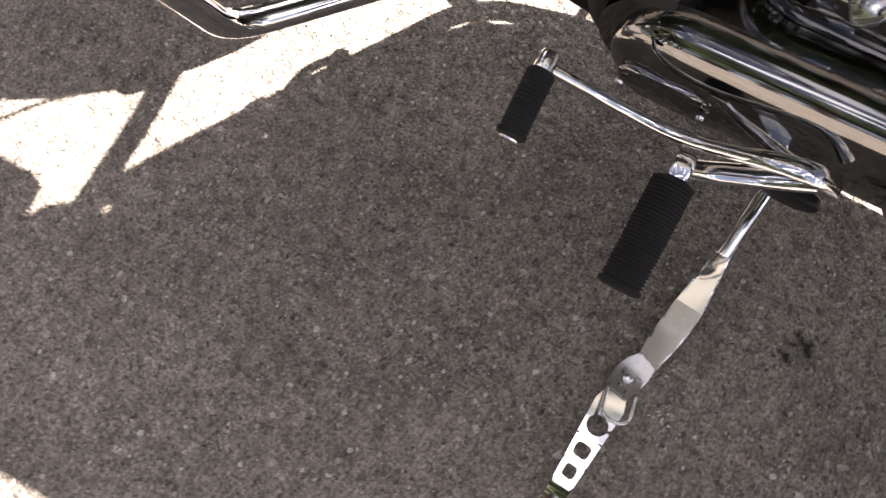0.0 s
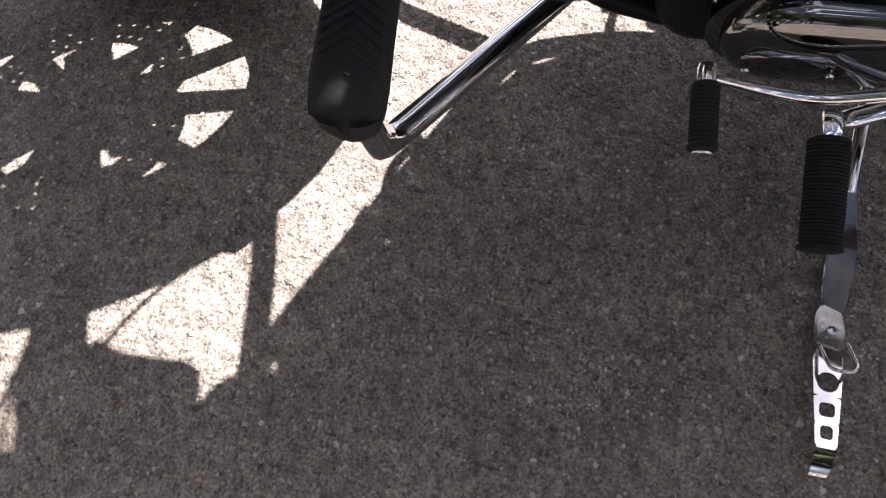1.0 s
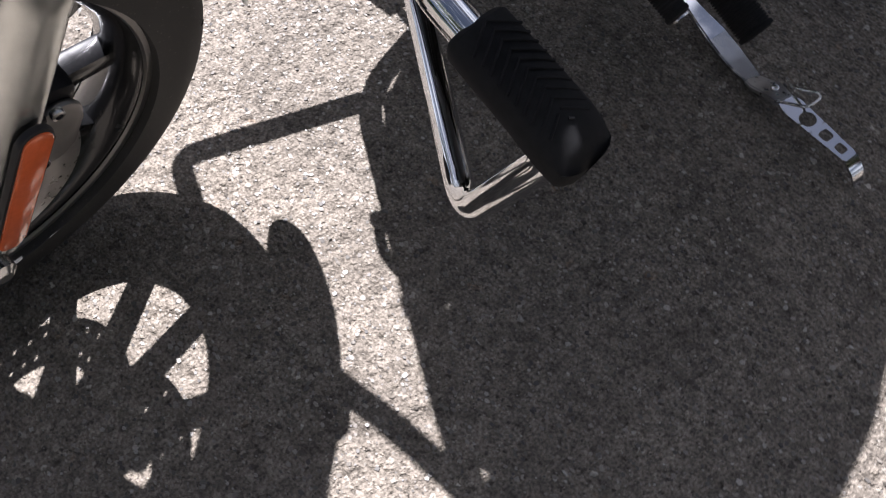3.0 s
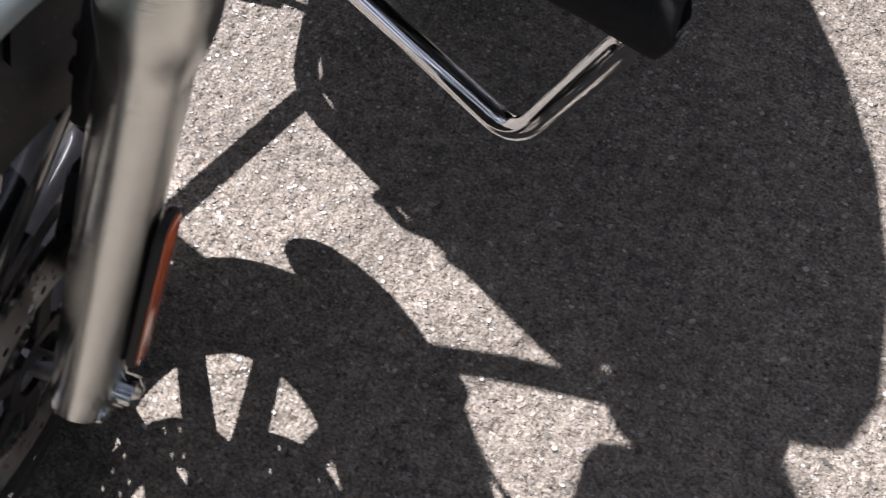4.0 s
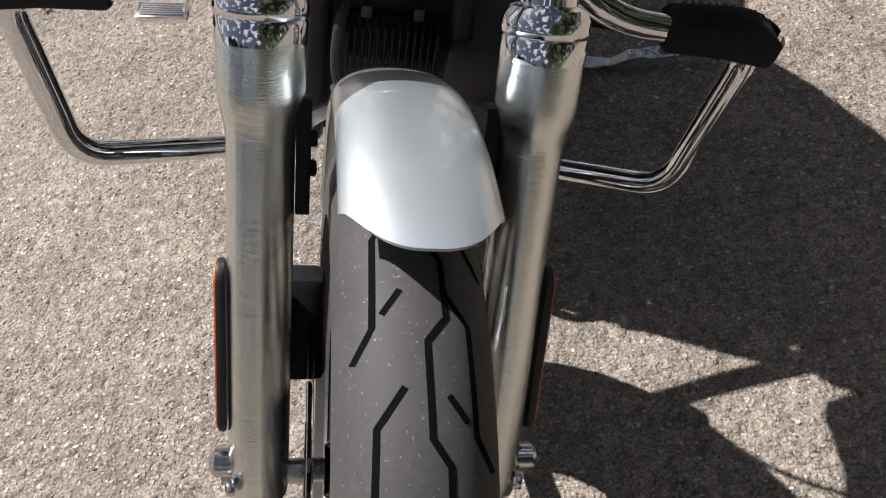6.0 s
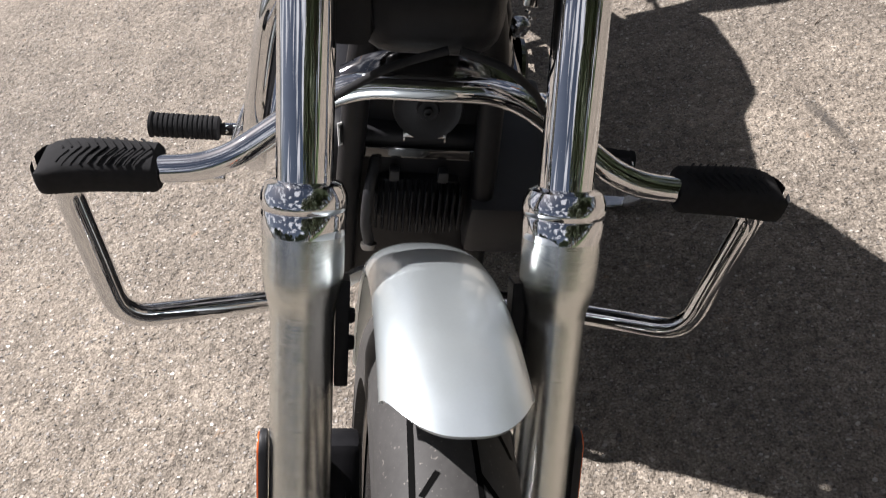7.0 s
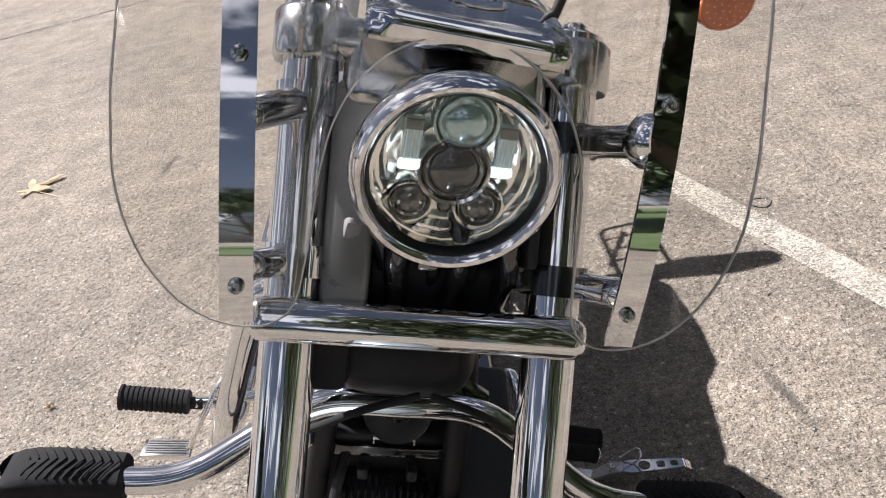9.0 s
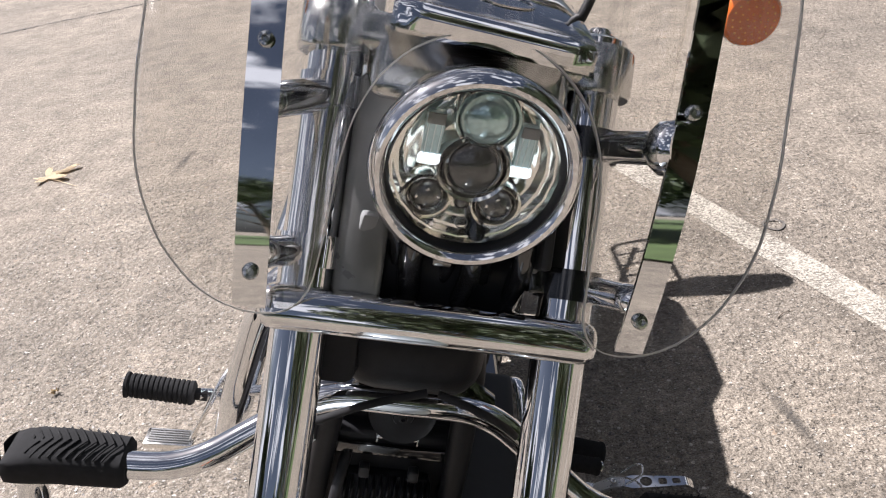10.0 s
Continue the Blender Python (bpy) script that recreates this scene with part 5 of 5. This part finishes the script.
stand = part("kickstand", tube([own((0.145, 0.5880, 0.125)), own((0.255, 0.5800, 0.062)), own((0.330, 0.5715, 0.036))], (0.013, 0.0080), 16, 0.02), CHROME, bike, "chrome kickstand leg with a perforated foot")
blade([(0.290, 0.5765, 0.0495), (0.330, 0.5715, 0.037), (0.370, 0.5675, 0.026), (0.403, 0.5640, 0.019)], (0.014, 0.018, 0.027, 0.034), 0.009, "leg_blade", CHROME, stand, "polished flattened blade")
blade([(0.399, 0.5645, 0.0195), (0.427, 0.5600, 0.014), (0.455, 0.5550, 0.010), (0.487, 0.5490, 0.008)], (0.034, 0.035, 0.032, 0.024), 0.009, "leg_toe", CHROME_WORN, stand, "dull flattened toe")
blade([(0.479, 0.5500, 0.008), (0.498, 0.5430, 0.018), (0.515, 0.5375, 0.030), (0.540, 0.5320, 0.034)], (0.024, 0.034, 0.035, 0.028), 0.008, "joint_plate", STEEL, stand, "grey joint plate")
bolt("joint_bolt", own((0.519, 0.5370, 0.035)), BIKE_INV.to_3x3() @ Vector((0.1, 0, 1)), 0.006, stand, CHROME_WORN)
loop_pts = [own(p) for p in ((0.535, 0.5530, 0.040), (0.567, 0.5560, 0.056), (0.577, 0.5460, 0.062), (0.573, 0.5260, 0.056), (0.540, 0.5220, 0.040))]
part("pull_loop", tube(loop_pts, 0.0022, 10, 0.012), CHROME, stand, "bent wire loop")


def foot_plate():
    """The foot: a flat plate with a round hole and two rounded windows, then a tip bent down."""
    bm = bmesh.new()
    a, b = Vector((0.540, 0.5335, 0.033)), Vector((0.654, 0.5245, 0.029))
    t = (b - a).normalized()
    side = Vector((0, 0, 1)).cross(t).normalized()
    up = t.cross(side)
    L = (b - a).length
    w0, w1 = 0.0175, 0.0115

    def at(u, v, h):
        return own(a + t * u + side * v + up * h)

    def wide(u):
        return w0 + (w1 - w0) * u / L

    n = 24
    edge = [0.0, 0.056, 0.0855, L]
    holes = [(0.0400, 0.0115, 0.0120, 1.0), (0.0715, 0.0080, 0.0085, 0.55), (0.0970, 0.0075, 0.0068, 0.55)]
    for (u0, u1), (uc, hu, hv, k) in zip(zip(edge, edge[1:]), holes):
        loops = []
        for h in (-0.0022, 0.0022):
            outer, inner = [], []
            for i in range(n):
                q = 2 * math.pi * i / n
                cx, sx = math.cos(q), math.sin(q)
                inner.append(bm.verts.new(at(uc + hu * math.copysign(abs(cx) ** k, cx), hv * math.copysign(abs(sx) ** k, sx), h)))
                far = min((u1 - uc) / cx if cx > 1e-6 else 9, (u0 - uc) / cx if cx < -1e-6 else 9, wide(uc) / abs(sx) if abs(sx) > 1e-6 else 9)
                u = uc + far * cx
                outer.append(bm.verts.new(at(u, far * sx * wide(u) / wide(uc), h)))
            loops.append((outer, inner))
        (o0, i0), (o1, i1) = loops
        for i in range(n):
            j = (i + 1) % n
            for q in ((o0[i], o0[j], i0[j], i0[i]), (o1[i], i1[i], i1[j], o1[j]), (i0[i], i0[j], i1[j], i1[i]), (o0[i], o1[i], o1[j], o0[j])):
                bm.faces.new(q)
    tip = [[at(u, v * w, d + h) for v, h in ((-1, -0.0022), (1, -0.0022), (1, 0.0022), (-1, 0.0022))] for u, d, w in ((L, 0.0, w1), (L + 0.018, -0.012, 0.0105), (L + 0.032, -0.036, 0.0085))]
    ring_mesh(bm, tip)
    return part("perforated_foot", bm, CHROME, stand, "perforated chrome foot", 30)


foot_plate()

# ---------------------------------------------------------------- tank, seat and rear: unseen, shaped to cast their shadow on the ground
def loft(name, rows, mat, parent, label, seg=28):
    """rows: y, centre height, half width, half height, lean of the section."""
    bm = bmesh.new()
    rings = []
    for y, z, w, h, k in rows:
        ring = []
        for i in range(seg):
            a = 2 * math.pi * i / seg
            c, s = math.cos(a), math.sin(a)
            ring.append((w * math.copysign(abs(c) ** k, c), y, z + h * math.copysign(abs(s) ** k, s)))
        rings.append(ring)
    ring_mesh(bm, rings)
    return part(name, bm, mat, parent, label, 60)


tank = loft("fuel_tank", [(0.20, 0.95, 0.03, 0.03, 0.9), (0.215, 0.95, 0.085, 0.060, 0.9), (0.27, 0.935, 0.128, 0.077, 0.9), (0.40, 0.897, 0.155, 0.088, 0.9), (0.54, 0.845, 0.160, 0.086, 0.9), (0.66, 0.790, 0.145, 0.070, 0.9), (0.75, 0.745, 0.120, 0.050, 0.9), (0.81, 0.720, 0.05, 0.02, 0.9)], SILVER_PAINT, bike, "metallic silver fuel tank")
part("filler_cap", lathe([(0.0001, 0.014), (0.028, 0.012), (0.033, 0.0)], axes((0.04, 0.40, 0.970), (0.3, 0, 1)), 24, caps=False), CHROME, tank, "chrome filler cap")
seat = loft("seat", [(0.72, 0.725, 0.10, 0.02, 0.7), (0.78, 0.715, 0.145, 0.040, 0.7), (0.86, 0.705, 0.170, 0.045, 0.7), (0.98, 0.720, 0.168, 0.055, 0.7), (1.08, 0.79, 0.150, 0.062, 0.7), (1.22, 0.815, 0.135, 0.058, 0.7), (1.42, 0.815, 0.120, 0.052, 0.7), (1.50, 0.80, 0.08, 0.03, 0.7)], LEATHER, bike, "black two-up leather seat")
REAR = Vector((0, 1.30, 0.322))
rear_wheel, rear_profile = wheel("rear_wheel", REAR, 0.322, 0.068, 0.215, 9, "black cast alloy rear wheel with a bright lip")
bm = bmesh.new()
rings = []
for i in range(30):
    a = radians(-30 + 130 * i / 29)
    ring = []
    for k in range(-8, 9):
        t = k / 8 * radians(100)
        x = 0.085 * math.sin(max(-math.pi / 2, min(math.pi / 2, t)))
        r = 0.372 - 0.05 * (1 - math.cos(min(abs(t), math.pi / 2))) - max(0, abs(t) - math.pi / 2) * 0.3
        ring.append((x, REAR.y + r * math.sin(a), REAR.z + r * math.cos(a)))
    rings.append(ring)
ring_mesh(bm, rings, closed=False, caps=False)
bmesh.ops.recalc_face_normals(bm, faces=bm.faces)
bmesh.ops.solidify(bm, geom=list(bm.faces), thickness=0.003)
part("rear_fender", bm, SILVER_PAINT, bike, "metallic silver rear fender")
# backrest added as the caster of the tall shadow at the rear
sissy = part("sissy_bar", tube([(-0.11, 1.44, 0.62), (-0.11, 1.52, 0.85), (-0.10, 1.60, 1.235), (0.10, 1.60, 1.235), (0.11, 1.52, 0.85), (0.11, 1.44, 0.62)], 0.008, 12, 0.04), CHROME, bike, "chrome passenger backrest bar, unseen, added to cast the far shadow")
part("backrest_pad", rbox((0.20, 0.070, 0.29), Matrix.Translation((0, 1.575, 1.095)) @ pose(0, 0, 0, -11, 0, 0), 0.030, 4), LEATHER, sissy, "black backrest pad, unseen, added to cast the far shadow")
bm = tube([(-0.09, 1.55, 0.90), (-0.09, 1.80, 0.90), (0.09, 1.80, 0.90), (0.09, 1.55, 0.90)], 0.007, 12, 0.04)
for y in (1.62, 1.68, 1.74):
    tube([(-0.09, y, 0.90), (0.09, y, 0.90)], 0.005, 10, 0, bm)
tube([(0.0, 1.56, 0.80), (0.0, 1.76, 0.895)], 0.007, 10, 0, bm)
part("luggage_rack", bm, CHROME, bike, "small chrome luggage rack")
part("tail_lamp", rbox((0.10, 0.05, 0.06), Matrix.Translation((0, 1.60, 0.62)), 0.015, 3), AMBER, bike, "rear lamp")
bm = tube([(0.13, 0.60, 0.30), (0.13, 1.28, 0.322)], 0.018, 14, 0)
tube([(-0.13, 0.60, 0.30), (-0.13, 1.28, 0.322)], 0.018, 14, 0, bm)
part("swing_arm", bm, BLACK_PAINT, bike, "black swing arm")

# the steered front end turns as one
for ob in list(bike.children):
    kind = ob.name.split(".")[0]
    if kind in {"front_wheel", "front_fender", "fork_slider", "lower_triple_tree", "upper_triple_clamp", "headlight", "windshield", "handlebar_riser", "riser_cover"}:
        ob.matrix_basis = STEER

# ---------------------------------------------------------------- lawn and trees ahead of the motorcycle, seen mirrored in the chrome
GRASS = material("mown_grass", (0.060, 0.090, 0.030), 0.85, 0.0, 0.35, 3.0, bump=0.6, bump_scale=40)
BARK = material("bark", (0.10, 0.075, 0.055), 0.9, 0.0, 0.3, 12, bump=0.6, bump_scale=30)
LEAVES = material("tree_leaves", (0.048, 0.066, 0.028), 0.55, 0.0, 0.45, 1.5)


def lawn(name, x0, x1, y0, y1):
    bm = bmesh.new()
    n = 24
    rows = []
    for j in range(n + 1):
        rows.append([bm.verts.new((x0 + (x1 - x0) * i / n, y0 + (y1 - y0) * j / n, 0.06 + 0.05 * noise.noise((i * 0.7, j * 0.7, 3)))) for i in range(n + 1)])
    for r, q in zip(rows, rows[1:]):
        for i in range(n):
            bm.faces.new((r[i], r[i + 1], q[i + 1], q[i]))
    ob = part(name, bm, GRASS)
    return tagged(ob, "mown green lawn beside the car park", "lawn", kind="structure")


lawn("lawn", -60, 60, -60, -18.0)
lawn("lawn", 3.5, 40, -18.0, -3.5)


def tree(x, y, height, seed):
    """A broadleaf tree: tapered trunk, limbs, and a crown of leaf sprays with gaps."""
    rnd = random.Random(seed)
    thing = new("tree")
    thing.matrix_world = pose(x, y, 0)
    tagged(thing, "leafy green broadleaf tree at the edge of the lawn", "tree", "trees by the lawn")
    trunk = tube([(0, 0, -0.1), (0.1, 0.05, height * 0.25), (-0.05, 0.1, height * 0.55), (0, 0, height * 0.85)], (height * 0.032, height * 0.008), 10, height * 0.1)
    tips = []
    for k in range(9):
        a = 2 * math.pi * k / 9 + rnd.uniform(-0.3, 0.3)
        h0 = height * rnd.uniform(0.22, 0.6)
        out = height * rnd.uniform(0.2, 0.36)
        end = (out * math.cos(a), out * math.sin(a), h0 + height * rnd.uniform(0.1, 0.3))
        tube([(0, 0, h0), (end[0] * 0.5, end[1] * 0.5, h0 + (end[2] - h0) * 0.35), end], (height * 0.011, height * 0.003), 6, height * 0.05, trunk)
        tips.append(Vector(end))
    tips += [Vector((rnd.uniform(-1, 1) * height * 0.14, rnd.uniform(-1, 1) * height * 0.14, height * rnd.uniform(0.7, 0.95))) for _ in range(5)]
    part("trunk", trunk, BARK, thing)
    verts, faces = [], []
    for c in tips:
        r = height * rnd.uniform(0.11, 0.19)
        for _ in range(200):
            d = Vector((rnd.gauss(0, 1), rnd.gauss(0, 1), rnd.gauss(0, 0.8)))
            p = c + d.normalized() * r * rnd.uniform(0.35, 1.0)
            u = Vector((rnd.gauss(0, 1), rnd.gauss(0, 1), rnd.gauss(0, 1))).normalized()
            v = u.orthogonal().normalized()
            s = height * rnd.uniform(0.018, 0.036)
            k = len(verts)
            verts += [p - u * s, p + v * s * 0.55, p + u * s, p - v * s * 0.55]
            faces.append((k, k + 1, k + 2, k + 3))
    me = bpy.data.meshes.new("crown")
    me.from_pydata(verts, [], faces)
    me.materials.append(LEAVES)
    crown = new("crown", me)
    crown.parent = thing
    return thing


place = random.Random(5)
for k in range(20):
    ang = radians(-158 + 136 * k / 19 + place.uniform(-2, 2))
    far = place.uniform(28, 38)
    tree(far * math.cos(ang), far * math.sin(ang), place.uniform(7, 12), 100 + k)
for k in range(7):
    ang = radians(-72 + 52 * k / 6 + place.uniform(-2, 2))
    far = place.uniform(10, 13)
    tree(far * math.cos(ang), far * math.sin(ang), place.uniform(8, 11), 300 + k)
for k in range(9):
    ang = radians(-15 + 50 * k / 8 + place.uniform(-2, 2))
    far = place.uniform(13, 19)
    tree(far * math.cos(ang), far * math.sin(ang), place.uniform(9, 13), 200 + k)


# ---------------------------------------------------------------- marks on the asphalt
def stain_material(name, colour, strength, grain, soft=0.8, fade=1.0, level=0.95):
    """A soft-edged stain: it fades out towards the rim of its patch."""
    m = bpy.data.materials.new(name)
    m.use_nodes = True
    t = m.node_tree
    N, K = t.nodes.new, t.links.new
    b, out = t.nodes["Principled BSDF"], t.nodes["Material Output"]
    b.inputs["Base Color"].default_value, b.inputs["Roughness"].default_value = (*colour, 1), 0.8
    co, mp, ln = N("ShaderNodeTexCoord"), N("ShaderNodeMapping"), N("ShaderNodeVectorMath")
    mp.inputs["Location"].default_value, mp.inputs["Scale"].default_value = (-1, -1, 0), (2, 2, 0)
    ln.operation = "LENGTH"
    K(co.outputs["Generated"], mp.inputs["Vector"])
    K(mp.outputs["Vector"], ln.inputs[0])
    n = N("ShaderNodeTexNoise")
    n.inputs["Scale"].default_value, n.inputs["Detail"].default_value = grain, 4
    K(co.outputs["Object"], n.inputs["Vector"])
    s = N("ShaderNodeMath")
    s.operation = "MULTIPLY_ADD"
    s.inputs[1].default_value = fade
    K(ln.outputs["Value"], s.inputs[0])
    K(n.outputs["Fac"], s.inputs[2])
    r = N("ShaderNodeMapRange")
    r.inputs["From Min"].default_value, r.inputs["From Max"].default_value = level + soft / 2, level - soft / 2
    r.inputs["To Min"].default_value, r.inputs["To Max"].default_value = 0.0, strength
    K(s.outputs[0], r.inputs["Value"])
    clear, mx = N("ShaderNodeBsdfTransparent"), N("ShaderNodeMixShader")
    K(r.outputs["Result"], mx.inputs["Fac"])
    K(clear.outputs[0], mx.inputs[1])
    K(b.outputs[0], mx.inputs[2])
    K(mx.outputs[0], out.inputs["Surface"])
    return m


OIL = stain_material("oil_stain", (0.015, 0.013, 0.011), 0.85, 90, 0.20, 0.35, 0.62)
DARK_STREAK = stain_material("dark_streak", (0.06, 0.055, 0.05), 0.55, 25)
LIME = stain_material("pale_spatter", (0.62, 0.58, 0.50), 0.80, 170, 0.05, 0.16, 0.47)


def stain(a, b, width, mat, label):
    """A flat patch on the ground from a to b."""
    dx, dy = b[0] - a[0], b[1] - a[1]
    L = math.hypot(dx, dy)
    bm = bmesh.new()
    rim = [bm.verts.new((L / 2 * math.cos(q), width / 2 * math.sin(q), 0)) for q in (2 * math.pi * k / 32 for k in range(32))]
    bm.faces.new(rim)
    ob = part("stain", bm, mat, smooth=0)
    ob.matrix_world = pose((a[0] + b[0]) / 2, (a[1] + b[1]) / 2, 0.0032, 0, 0, math.degrees(math.atan2(dy, dx)))
    return tagged(ob, label, "stain", kind="structure")


def seam(a, b, width, label):
    """A thin wandering crack, filled dark, from a to b."""
    rng = random.Random(12)
    a, b = Vector((*a, 0.0034)), Vector((*b, 0.0034))
    side = Vector((a.y - b.y, b.x - a.x, 0)).normalized()
    bm = bmesh.new()
    last = None
    for k in range(61):
        p = a.lerp(b, k / 60) + side * (rng.uniform(-0.012, 0.012) + 0.03 * math.sin(k * 0.21))
        w = width * rng.uniform(0.15, 0.75)
        pair = [bm.verts.new(p + side * w), bm.verts.new(p - side * w)]
        if last:
            bm.faces.new((last[0], last[1], pair[1], pair[0]))
        last = pair
    return tagged(part("crack", bm, CRACK, smooth=0), label, "crack", kind="structure")


CRACK = material("crack_filler", (0.085, 0.078, 0.070), 0.85, 0.0, 0.35, 60)
stain((0.338, 0.683), (0.403, 0.718), 0.05, OIL, "small black oil stain on the asphalt")
stain((0.378, 0.673), (0.408, 0.693), 0.03, OIL, "small black oil stain on the asphalt")
# two long faint patches, darker than the asphalt round them
stain((0.905, 0.84), (0.948, 0.54), 0.045, DARK_STREAK, "faint dark streak on the asphalt")
stain((-0.89, 2.47), (-0.84, 2.83), 0.06, DARK_STREAK, "faint dark streak on the asphalt")
seam((-3.35, 5.79), (-0.62, 7.37), 0.022, "thin dark crack running across the asphalt")
stain((0.495, 0.575), (0.565, 0.605), 0.05, LIME, "pale chalky spatter on the asphalt")
stain((0.490, 0.72), (0.530, 0.74), 0.03, LIME, "pale chalky spatter on the asphalt")
stain((0.708, 0.430), (0.738, 0.442), 0.02, LIME, "pale chalky spatter on the asphalt")


def twig(points, label):
    ob = part("twig", tube(points, (0.0013, 0.0007), 7, 0.01), BARK)
    return tagged(ob, label, "twig", "twigs on the asphalt")


twig([(0.178, 0.228, 0.002), (0.187, 0.240, 0.004), (0.192, 0.256, 0.002)], "thin dry twig lying on the asphalt")
twig([(1.03, 1.05, 0.002), (1.05, 1.068, 0.004), (1.08, 1.075, 0.002)], "thin dry twig lying on the asphalt")
twig([(2.047, 3.213, 0.003), (2.10, 3.29, 0.007), (2.148, 3.383, 0.003)], "thin dry twig lying on the asphalt")
twig([(1.711, 2.096, 0.002), (1.75, 2.080, 0.004), (1.783, 2.072, 0.002)], "thin dry twig lying on the asphalt")

ring = bmesh.new()
for k in range(28):
    a = 2 * math.pi * k / 28
    for r in (0.026 + 0.002 * math.sin(3 * a), 0.033 + 0.002 * math.sin(3 * a)):
        ring.verts.new((r * math.cos(a), r * math.sin(a), 0))
ring.verts.ensure_lookup_table()
for k in range(28):
    j = (k + 1) % 28
    ring.faces.new([ring.verts[q] for q in (2 * k, 2 * k + 1, 2 * j + 1, 2 * j)])
ring_mark = part("ring_mark", ring, material("tar_ring", (0.10, 0.09, 0.08), 0.8, 0.0, 0.4, 200), smooth=0)
ring_mark.matrix_world = pose(1.195, 1.514, 0.0045)
tagged(ring_mark, "faint dark ring mark on the painted line", "stain", kind="structure")
